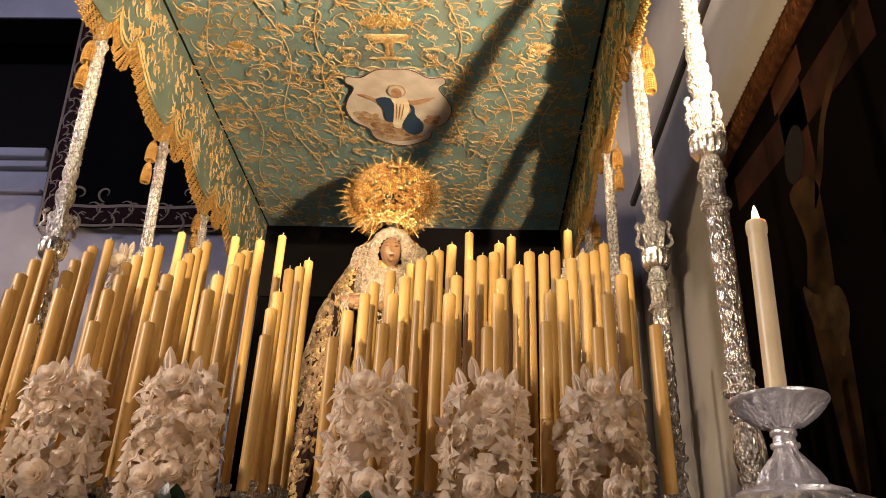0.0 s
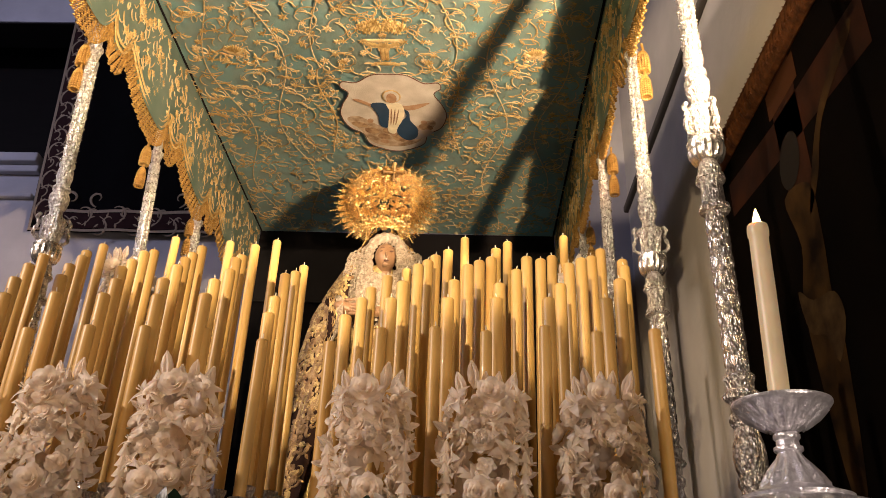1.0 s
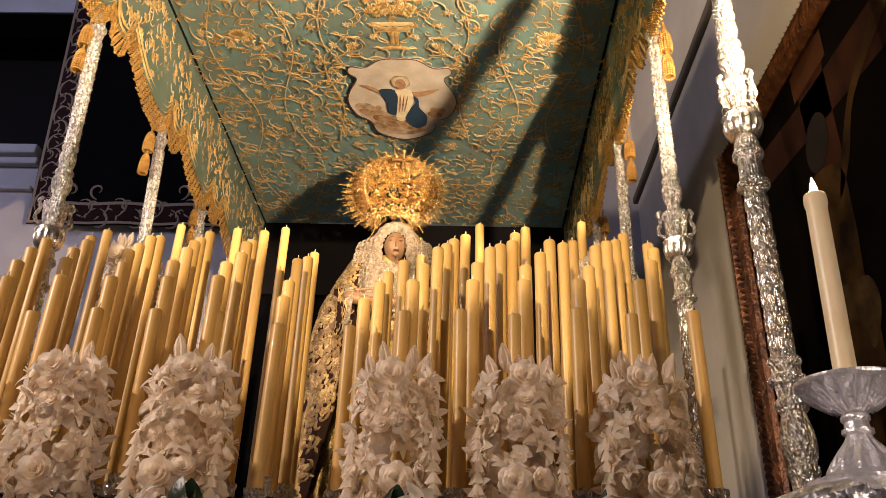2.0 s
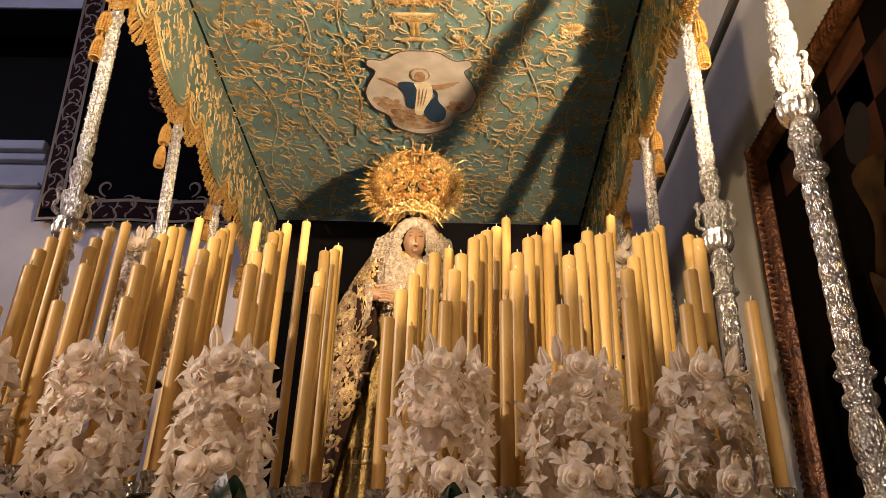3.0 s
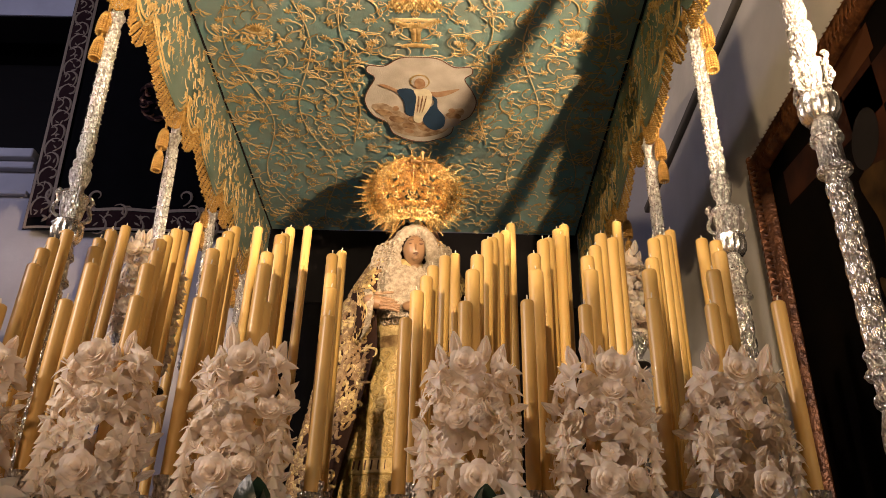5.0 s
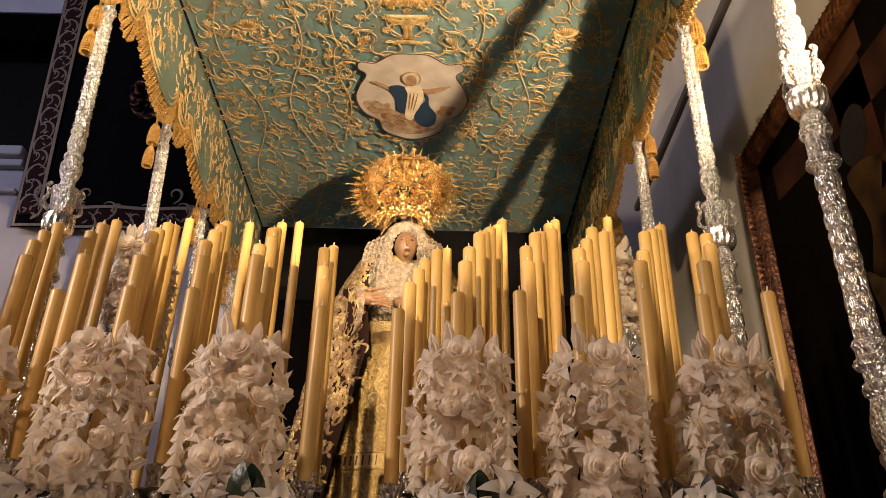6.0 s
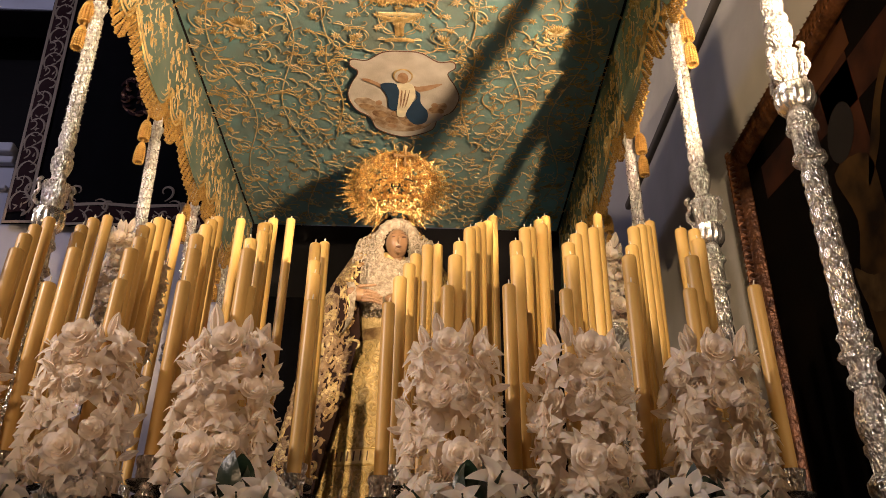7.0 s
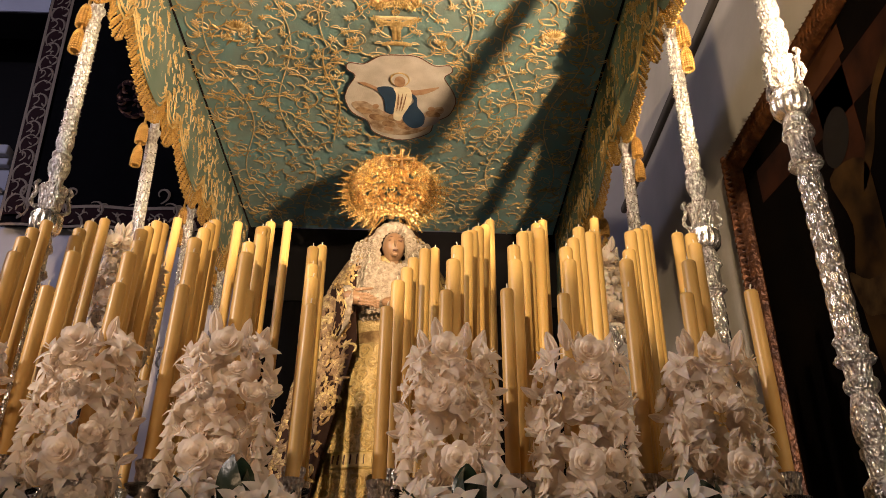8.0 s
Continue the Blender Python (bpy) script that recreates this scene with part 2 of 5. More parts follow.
# far wall with a dark gallery opening and a moulded cornice under it
bm = bmesh.new()
add_box(bm, (-7, 5.85, 0), (1.79, 6.2, 5.55))
add_box(bm, (-7, 5.85, 7.15), (1.79, 6.2, 8.6))
add_box(bm, (-2.4, 5.85, 5.55), (1.79, 6.2, 7.15))
structure("wall_north", bm, PLASTER, "white plaster end wall in cool light")
# near-black boxes put the opening's deep shade into colour
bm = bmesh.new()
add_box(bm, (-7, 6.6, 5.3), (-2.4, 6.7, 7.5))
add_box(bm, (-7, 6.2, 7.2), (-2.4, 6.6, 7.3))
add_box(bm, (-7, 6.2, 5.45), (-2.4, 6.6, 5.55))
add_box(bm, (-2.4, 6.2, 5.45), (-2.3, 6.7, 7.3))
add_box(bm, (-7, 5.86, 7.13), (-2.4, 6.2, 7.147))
structure("backdrop_gallery", bm, DARK_WOOD_AND_SHADE, "near-black lining for the shade inside a gallery opening")
bm = bmesh.new()
add_box(bm, (-7, 5.72, 5.47), (-3.22, 5.85, 5.56), 0.015)
add_box(bm, (-7, 5.78, 5.40), (-3.22, 5.85, 5.47), 0.015)
add_box(bm, (-7, 5.80, 5.16), (-3.22, 5.85, 5.2), 0.01)
structure("trim_cornice", bm, PLASTER, "white moulded cornice under the gallery opening")

# ---- the float: platform, canopy, poles ----
VELVET_SKIRT = material("green_skirt_velvet", (0.02, 0.045, 0.032), 0.9, scale=6, sheen=0.2, spec=0.1)
platform = empty("processional_float", (0, 0, 0), label="processional float platform with silver rim and dark velvet skirt", category="float")
part("skirt", box((-1.3, 1.04, 0.0), (1.24, 5.5, 1.72)), VELVET_SKIRT, platform, "dark green velvet skirt", smooth=False)
part("front_ledge", box((-1.34, 1.05, 1.72), (1.34, 1.6, 1.8), 0.01), DARK_WOOD_AND_SHADE, platform, smooth=False)
part("plinth", box((0.88, 1.36, 1.8), (1.21, 1.595, 1.92), 0.01), DARK_WOOD_AND_SHADE, platform, smooth=False)
part("platform_top", box((-1.26, 1.6, 1.72), (1.26, 5.52, 1.95), 0.01), DARK_WOOD_AND_SHADE, platform, "dark wooden platform top", smooth=False)
bm = bmesh.new()
add_box(bm, (-1.45, 1.0, 1.62), (1.45, 1.05, 1.835), 0.012)
part("silver_rim", bm, SILVER, platform, "embossed silver rim")
for i in range(6):
    y = 2.03 + i * 0.24
    part("step", box((-1.05, y, 1.95 + 0.0), (1.05, y + (0.24 if i < 5 else 0.3), 1.99 + i * 0.045), 0.004), DARK_WOOD_AND_SHADE, platform, smooth=False)
part("pedestal", box((-0.5, 3.62, 1.95), (0.5, 5.0, 2.2), 0.02), DARK_WOOD_AND_SHADE, platform, smooth=False)

CEIL = 4.68
canopy = empty("canopy", (0, 0, CEIL), label="green velvet processional canopy embroidered with gold scrolls", category="canopy")


def scallop(y):
    """Lower edge of the valances, in metres under the ceiling: a narrow lobe behind each pole, a broad one between."""
    s = ((y - 2.0) / 0.757) % 1.0
    if s < 0.26:
        return 0.59 - 0.11 * min(1.0, abs(s - 0.13) / 0.13) ** 3
    c = (s - 0.74) / (0.48 if s < 0.74 else 0.26)
    return 0.625 - 0.145 * min(1.0, abs(c)) ** (1.8 if c < 0 else 3.5)


# canopy ceiling, slightly sagging between its edges
bm = bmesh.new()
nx, ny = 24, 40
grid = [[bm.verts.new((-1.15 + 2.3 * i / nx, 1.9 + 3.55 * j / ny, 0.012 * math.sin(3.1 * i / nx) * (1 + 0.4 * math.sin(j * 0.7)))) for j in range(ny + 1)] for i in range(nx + 1)]
for i in range(nx):
    for j in range(ny):
        bm.faces.new((grid[i][j], grid[i][j + 1], grid[i + 1][j + 1], grid[i + 1][j]))
bmesh.ops.solidify(bm, geom=bm.faces[:], thickness=-0.03)
bmesh.ops.recalc_face_normals(bm, faces=bm.faces)
part("ceiling_cloth", bm, GREEN_VELVET, canopy, "green velvet ceiling cloth")
for side in (-1, 1):
    part("piping", tube([(side * 1.112, 1.9, 0.004), (side * 1.112, 5.44, 0.004)], [0.008, 0.008]), BLACK_CLOTH_AND_SHADE, canopy, "dark piping")

# valances
for side in (-1, 1):
    bm = bmesh.new()
    rows = 10
    n = 140
    vs = []
    for j in range(n + 1):
        y = 1.9 + 3.55 * j / n
        d = scallop(y) - 0.085 + (0.035 if side > 0 else 0.0)
        vs.append([bm.verts.new((side * (1.125 + 0.012 * math.sin(y * 9) * k / rows), y, 0.012 - (d + 0.012) * k / rows)) for k in range(rows + 1)])
    for a, b in zip(vs, vs[1:]):
        for k in range(rows):
            bm.faces.new((a[k], a[k + 1], b[k + 1], b[k]))
    bmesh.ops.solidify(bm, geom=bm.faces[:], thickness=0.014)
    bmesh.ops.recalc_face_normals(bm, faces=bm.faces)
    part("valance", bm, VALANCE_CLOTH, canopy, "sage green valance with scalloped edge")
# end valance in black: the shade at the canopy's far end as colour
bm = box((-1.12, 5.44, -0.58), (1.12, 5.46, 0.0))
part("valance", bm, BLACK_CLOTH_AND_SHADE, canopy, "end valance blackened for the shade behind the statue", smooth=False)
# folded black sheet, added to stand for the darkness under the far end
bm = bmesh.new()
folds = [[bm.verts.new((-1.12 + 2.24 * i / 60, 5.48 + 0.02 * math.sin(i * 1.1), 1.95 - CEIL if k else 0.0)) for k in (0, 1)] for i in range(61)]
for a, b in zip(folds, folds[1:]):
    bm.faces.new((a[0], a[1], b[1], b[0]))
bmesh.ops.solidify(bm, geom=bm.faces[:], thickness=0.01)
part("back_shade_sheet", bm, BLACK_CLOTH_AND_SHADE, canopy, "black sheet added for the shade behind the statue")

# front valance, out of view, added to keep lamp light off the ceiling cloth
part("valance", box((-1.12, 1.875, -0.56), (1.12, 1.895, 0.0)), GREEN_VELVET, canopy, "unseen green velvet front valance that blocks lamp light", smooth=False)

# fringe of gold knots along both valances
random.seed(4)
for side in (-1, 1):
    beads = Relief()
    for k in range(12):
        y = 1.9 + 0.0063 * (k % 2)
        while y < 5.42:
            d = scallop(y)
            slope = (scallop(y + 0.004) - d) / 0.004
            zig = 0.012 * abs(((y / 0.06) % 2) - 1)
            z = -d + 0.13 - k * 0.0125 - zig - (0.035 if side > 0 else 0.0)
            beads.bead((side * (1.13 + 0.005 * math.sin(y * 170 + k)), y, z), 0.0068 if k < 11 else 0.0085)
            y += 0.0126 / math.sqrt(1 + min(slope * slope, 9))
    beads.build("fringe", [GOLD_FRINGE], canopy, "knotted gold fringe")

# embroidery: mirror-symmetric scrolls, leaves and flowers raised on the cloth
random.seed(11)
emb = Relief()


def on_ceiling(sx):
    return lambda u, v, h: (sx * u, v, -0.003 - h)


def embroider(rel, place, u0, u1, v0, v1, step, size, width):
    v = v0
    while v < v1:
        u = u0
        while u < u1:
            x, y = u + random.uniform(-0.4, 0.4) * step, v + random.uniform(-0.4, 0.4) * step
            a = random.choice((0.0, math.pi)) + random.uniform(-0.6, 0.6)
            tone = 0 if random.random() < 0.55 else 1
            kind = random.random()
            if kind < 0.8:
                t = random.choice((-1, 1)) * random.uniform(1.3, 3.2)
                s = size * random.uniform(0.7, 1.4)
                rel.scroll(x, y, s, a, t, width * random.uniform(0.8, 1.5), width * 1.6, place, tone, 10)
                rel.scroll(x, y, s * 0.5, a + 0.7, t * 1.3, width * random.uniform(0.6, 1.1), width * 1.4, place, tone, 8)
                rel.scroll(x + s * 0.4 * math.cos(a), y + s * 0.4 * math.sin(a), s * 0.4, a - 0.8, -t * 1.6, width * 0.8, width * 1.3, place, tone, 7)
                if random.random() < 0.3:
                    rel.flower(x, y, size * 0.16, 6, width * 1.6, place, 0, a)
            elif kind < 0.92:
                rel.flower(x, y, size * random.uniform(0.14, 0.22), random.choice((6, 7, 8)), width * 1.8, place, tone, random.random())
            else:
                for q in range(5):
                    rel.leaf(x, y, size * 0.32, a + (q - 2) * 0.4, width * 0.8, width, place, tone)
            u += step
        v += step


for sx in (-1, 1):
    random.seed(21)
    embroider(emb, on_ceiling(sx), 0.03, 1.1, 2.0, 3.62, 0.078, 0.15, 0.0029)
    embroider(emb, on_ceiling(sx), 0.38, 1.1, 3.62, 4.3, 0.078, 0.15, 0.0029)
    embroider(emb, on_ceiling(sx), 0.03, 1.1, 4.3, 5.42, 0.078, 0.13, 0.0029)
    embroider(emb, on_ceiling(sx), 0.34, 0.4, 3.62, 4.32, 0.045, 0.07, 0.003)
    embroider(emb, on_ceiling(sx), 0.24, 0.36, 4.16, 4.34, 0.045, 0.07, 0.003)
    embroider(emb, on_ceiling(sx), 0.34, 0.4, 3.62, 3.8, 0.045, 0.07, 0.003)
    # long stems running the length of the cloth
    for u0 in (0.32, 0.62, 0.93):
        pts = [(u0 + 0.07 * math.sin(5.2 * v + u0 * 9), v) for v in np.linspace(2.0, 5.35, 90)]
        if u0 == 0.32:
            pts = [p for p in pts if p[1] < 3.55]
        emb.ribbon(pts, [0.0035] * len(pts), 0.004, on_ceiling(sx), 1)
    # outline scrolls round the medallion
    pts = [(0.37 + 0.03 * math.sin(9 * v), v) for v in np.linspace(3.55, 4.35, 40)]
    emb.ribbon(pts, [0.005] * 40, 0.006, on_ceiling(sx), 0)
emb.build("ceiling_embroidery", [GOLD_THREAD, GOLD_PALE], canopy, "raised gold thread embroidery")
for side in (-1, 1):
    emb = Relief()
    random.seed(31)

    def on_valance(u, v, h):
        return (side * (1.122 - h), v, -u)

    for i in range(640):
        v = random.uniform(1.95, 5.4)
        u = random.uniform(0.02, scallop(v) - 0.15)
        emb.scroll(u, v, random.uniform(0.03, 0.09), random.uniform(-0.5, 0.5), random.uniform(-3, 3), 0.003, 0.005, on_valance, random.choice((0, 1, 1)), 7)
        if i % 4 == 0:
            emb.flower(u, v, 0.02, 6, 0.008, on_valance, 0)
    for dv in (0.105, 0.14):
        pts = [(scallop(v) - dv, v) for v in np.linspace(1.92, 5.4, 260)]
        emb.ribbon(pts, [0.006] * 260, 0.007, on_valance, 0)
    emb.build("valance_embroidery", [GOLD_THREAD, GOLD_PALE], canopy, "raised gold thread embroidery")


# poles
def silver_pole(name="canopy_pole"):
    pole = empty(name, label="ornate embossed silver canopy pole with vase knot", category="pole", group="canopy poles")
    part("foot", lathe([(0.055, 1.95), (0.055, 1.99), (0.04, 2.01), (0.035, 2.06), (0.045, 2.08), (0.045, 2.1), (0.028, 2.12), (0.03, 2.15), (0.036, 2.16), (0.036, 2.175), (0.03, 2.18)]), SILVER, pole)
    part("bulb", lathe([(0.03, 2.18), (0.036, 2.195), (0.039, 2.22), (0.037, 2.25), (0.029, 2.285), (0.027, 2.295), (0.036, 2.305), (0.038, 2.315), (0.036, 2.325), (0.028, 2.333), (0.03, 2.36)], 28, (8, 0.05, 2.19, 2.28)), SILVER, pole, "leaf-chased silver bulb")
    part("collar", lathe([(0.03, 2.36), (0.041, 2.366), (0.043, 2.374), (0.041, 2.382), (0.033, 2.388), (0.034, 2.41), (0.037, 2.415), (0.037, 2.425), (0.033, 2.43)]), SILVER, pole)
    prof = [(0.0285, 2.43)]
    for i in range(1, 9):
        z = 2.43 + i * 0.055
        prof += [(0.0285 - 0.0003 * i, z - 0.004), (0.0296 - 0.0003 * i, z), (0.0285 - 0.0003 * i, z + 0.004)]
    part("lower_shaft", lathe(prof + [(0.026, 2.89)], 24), SILVER, pole, "embossed silver shaft")
    rel = Relief()
    round_shaft = lambda u, v, h: ((0.0272 + h) * math.cos(u / 0.033), (0.0272 + h) * math.sin(u / 0.033), v)
    random.seed(5)
    for k in range(8):
        z0 = 2.437 + k * 0.055
        for m in range(6):
            u = m * 0.0346 + (k % 2) * 0.017
            for sgn in (-1, 1):
                rel.scroll(u, z0 + 0.008, 0.055, 1.57 - sgn * 0.9, sgn * 4.5, 0.0026, 0.0032, round_shaft, 0, 8)
            rel.leaf(u, z0 + 0.01, 0.036, 1.57, 0.0032, 0.0036, round_shaft)
            rel.leaf(u + 0.017, z0 + 0.03, 0.022, 1.57, 0.003, 0.003, round_shaft)
    for z0 in (2.374, 2.42, 2.9, 2.995, 3.122, 3.23):
        rad = {2.374: 0.0425, 2.42: 0.0365, 2.9: 0.0405, 2.995: 0.0392, 3.122: 0.05, 3.23: 0.0465}[z0]
        for m in range(30):
            a = 2 * math.pi * m / 30
            rel.bead((rad * math.cos(a), rad * math.sin(a), z0), 0.0035)
    for k in range(9):
        z0 = 3.51 + k * 0.054
        for m in range(4):
            a = m * math.pi / 2 + 0.78
            for q in range(5):
                b = a + (q - 2) * 0.28
                rel.bead((0.0275 * math.cos(b), 0.0275 * math.sin(b), z0 + 0.006 * (q % 2) + 0.01 * (m % 2)), 0.0042)
    rel.build("chased_relief", [SILVER_SMOOTH], pole, "chased silver foliage")
    part("collar", lathe([(0.029, 2.89), (0.04, 2.895), (0.041, 2.905), (0.04, 2.912), (0.031, 2.92), (0.03, 2.985), (0.038, 2.99), (0.04, 3.0), (0.038, 3.01), (0.03, 3.018), (0.033, 3.03), (0.026, 3.05)]), SILVER, pole)
    part("fluted_bowl", lathe([(0.026, 3.05), (0.038, 3.058), (0.047, 3.075), (0.05, 3.095), (0.047, 3.112), (0.05, 3.118), (0.05, 3.126), (0.036, 3.132)], 48, (16, 0.06, 3.056, 3.112)), SILVER_SMOOTH, pole, "fluted silver bowl")
    part("vase_knot", lathe([(0.03, 3.13), (0.034, 3.15), (0.04, 3.19), (0.042, 3.22), (0.047, 3.226), (0.046, 3.236), (0.034, 3.242), (0.024, 3.26), (0.024, 3.28)], 32, (8, 0.06, 3.14, 3.22)), SILVER, pole)
    for k in range(4):
        a = k * math.pi / 2 + 0.4
        pts = [(0.036, 3.145), (0.058, 3.15), (0.065, 3.175), (0.054, 3.195), (0.05, 3.215), (0.062, 3.232), (0.056, 3.25), (0.045, 3.245)]
        bend = [(float(np.interp(q, range(8), [p[0] for p in pts])), float(np.interp(q, range(8), [p[1] for p in pts]))) for q in np.linspace(0, 7, 29)]
        soft = [tuple(sum(bend[max(0, min(28, i + d))][c] for d in (-2, -1, 0, 1, 2)) / 5 for c in (0, 1)) for i in range(29)]
        part("handle", tube([(r * math.cos(a), r * math.sin(a), z) for r, z in soft], [0.0068 + 0.0012 * math.sin(i * 1.3) for i in range(29)], 7), SILVER, pole)
    part("upper_knot", lathe([(0.024, 3.28), (0.03, 3.29), (0.036, 3.315), (0.037, 3.34), (0.03, 3.355), (0.026, 3.365), (0.033, 3.37), (0.033, 3.38), (0.024, 3.39), (0.027, 3.41), (0.031, 3.43), (0.028, 3.46), (0.023, 3.475), (0.03, 3.482), (0.03, 3.492), (0.021, 3.5)]), SILVER, pole)
    for k in range(4):
        a = k * math.pi / 2 + 0.78
        pts = [(0.0145 * math.cos(a), 0.0145 * math.sin(a), z) for z in np.linspace(3.5, 4.0, 12)]
        part("upper_rod", tube(pts, [0.0125 + 0.0014 * (i % 2) for i in range(12)], 8), SILVER, pole)
    part("capital", lathe([(0.021, 4.0), (0.027, 4.005), (0.027, 4.015), (0.02, 4.022), (0.024, 4.05), (0.029, 4.075), (0.033, 4.08), (0.033, 4.09), (0.022, 4.095), (0.02, 4.67)]), SILVER, pole)
    return pole


first = silver_pole()
first.matrix_basis = pose(1.145, 2.01, 0)
for side in (1, -1):
    for i in range(5):
        if (side, i) != (1, 0):
            y = (2.01, 2.737, 3.53, 4.25, 5.02)[i]
            lean = pose(1.147, y, 0) if side > 0 else pose(-0.964, y, 0, 0, -2.68, 0)
            copy_thing(first, lean @ pose(0, 0, 0, 0, 0, 37 * i + 20 * side))


# gold tassels that hang beside the poles
def gold_tassel():
    t = empty("tassel", label="two-tier gold bead tassel hanging from the valance", category="tassel", group="valance tassels")
    part("cord", tube([(0, 0, 0.0), (0.004, 0, -0.03), (0, 0, -0.05)], [0.006, 0.006, 0.006]), GOLD_FRINGE, t)
    for tier, (z0, r, ln) in enumerate(((-0.04, 0.021, 0.12), (-0.17, 0.0185, 0.115))):
        part("tassel_head", lathe([(r * 0.8, z0 - 0.03), (r, z0 - 0.02), (r * 0.7, z0 - 0.006), (0.006, z0)], 16), GOLD_FRINGE, t)
        skirt = Relief()
        zs = np.arange(z0 - 0.03, z0 - ln, -0.0115)
        for k in range(13):
            a = 2 * math.pi * k / 13
            for i, z in enumerate(zs):
                w = r * (0.92 + 0.22 * math.sin(2.7 * i / len(zs)))
                skirt.bead((w * math.cos(a), w * math.sin(a), z), 0.0066)
        skirt.build("tassel_skirt", [GOLD_FRINGE], t, "beaded gold skirt")
        part("tassel_core", lathe([(r * 0.8, z0 - ln + 0.01), (r * 0.85, z0 - 0.05), (r * 0.6, z0 - 0.02)], 12), GOLD_FRINGE, t)
    part("cord", tube([(0, 0, -0.12), (0.002, 0, -0.18)], [0.005, 0.005]), GOLD_FRINGE, t)
    return t


first = gold_tassel()
first.matrix_basis = pose(1.185, 2.715, 4.13)
for side in (1, -1):
    for i in range(5):
        if (side, i) != (1, 1):
            copy_thing(first, pose(side * 1.185, 1.96 + i * 0.757, 4.13, 0, 0, 50 * i))


# ---- candles in rising rows ----
def candle_holder():
    h = empty("candle_holder", label="small silver candle holder with drip dish", category="candle holder", group="candle holders")
    part("stem", lathe([(0.03, 0), (0.03, 0.008), (0.012, 0.02), (0.014, 0.05), (0.02, 0.06), (0.012, 0.075)], 14), SILVER_SMOOTH, h)
    part("drip_dish", lathe([(0.012, 0.075), (0.04, 0.085), (0.043, 0.09), (0.012, 0.092)], 18), SILVER_SMOOTH, h)
    part("socket", lathe([(0.02, 0.09), (0.025, 0.1), (0.024, 0.118), (0.029, 0.13), (0.029, 0.14)], 16), SILVER, h)
    return h


# columns that fan out as they climb: (x, y, top) from the front backwards
CANDLE_COLUMNS = []
CANDLE_COLUMNS.append(((-0.837, 2.052, 2.505), (-0.852, 2.166, 2.668), (-0.893, 2.251, 2.762), (-0.980, 2.453, 2.905), (-1.004, 2.556, 2.994),))
CANDLE_COLUMNS.append(((-0.679, 2.045, 2.515), (-0.709, 2.176, 2.676), (-0.762, 2.284, 2.782), (-0.845, 2.455, 2.904), (-0.861, 2.534, 2.981), (-0.974, 2.766, 3.116), (-1.026, 2.983, 3.259),))
CANDLE_COLUMNS.append(((-0.520, 2.038, 2.526), (-0.555, 2.152, 2.669), (-0.605, 2.301, 2.790), (-0.622, 2.351, 2.852), (-0.683, 2.538, 2.973), (-0.714, 2.687, 3.084), (-0.765, 2.878, 3.183),))
CANDLE_COLUMNS.append(((-0.379, 2.061, 2.541), (-0.393, 2.128, 2.660), (-0.418, 2.216, 2.753), (-0.447, 2.356, 2.867), (-0.469, 2.463, 2.943), (-0.553, 2.729, 3.100), (-0.579, 2.900, 3.211), (-0.917, 3.402, 3.523),))
CANDLE_COLUMNS.append(((-0.250, 2.145, 2.568), (-0.263, 2.136, 2.670), (-0.304, 2.311, 2.800), (-0.304, 2.420, 2.890), (-0.353, 2.609, 3.021), (-0.362, 2.720, 3.090), (-0.420, 3.074, 3.322), (-0.630, 3.338, 3.470), (-0.423, 3.398, 3.512),))
CANDLE_COLUMNS.append(((-0.101, 2.191, 2.557), (-0.112, 2.275, 2.673), (-0.140, 2.425, 2.791), (-0.189, 2.727, 3.025), (-0.174, 2.826, 3.079), (-0.225, 3.165, 3.268),))
CANDLE_COLUMNS.append(((0.094, 2.195, 2.559), (0.116, 2.282, 2.678), (0.131, 2.469, 2.820), (0.146, 2.555, 2.895), (0.176, 2.708, 3.012), (0.225, 3.074, 3.216),))
CANDLE_COLUMNS.append(((0.235, 2.137, 2.579), (0.257, 2.158, 2.682), (0.275, 2.314, 2.810), (0.303, 2.462, 2.934), (0.332, 2.594, 3.022), (0.354, 2.661, 3.072), (0.388, 2.852, 3.199), (0.462, 3.322, 3.504),))
CANDLE_COLUMNS.append(((0.389, 2.118, 2.581), (0.416, 2.174, 2.692), (0.434, 2.315, 2.818), (0.472, 2.433, 2.926), (0.511, 2.585, 3.025), (0.544, 2.620, 3.055), (0.581, 2.835, 3.199), (0.629, 3.035, 3.333),))
CANDLE_COLUMNS.append(((0.523, 2.120, 2.572), (0.551, 2.169, 2.691), (0.568, 2.260, 2.781), (0.627, 2.457, 2.930), (0.675, 2.569, 3.033), (0.724, 2.668, 3.074), (0.790, 2.847, 3.178), (0.897, 3.289, 3.500),))
CANDLE_COLUMNS.append(((0.676, 2.094, 2.576), (0.700, 2.154, 2.685), (0.752, 2.306, 2.809), (0.798, 2.435, 2.933), (0.853, 2.556, 3.016), (0.920, 2.697, 3.099), (0.970, 2.836, 3.203),))
CANDLE_COLUMNS.append(((0.811, 2.078, 2.561), (0.859, 2.157, 2.691), (0.917, 2.258, 2.796), (0.969, 2.401, 2.914), (1.022, 2.637, 3.060),))
CANDLE_COLUMNS.append(((0.962, 2.053, 2.555),))
WAX_MESH, WICK_MESH = {}, {}


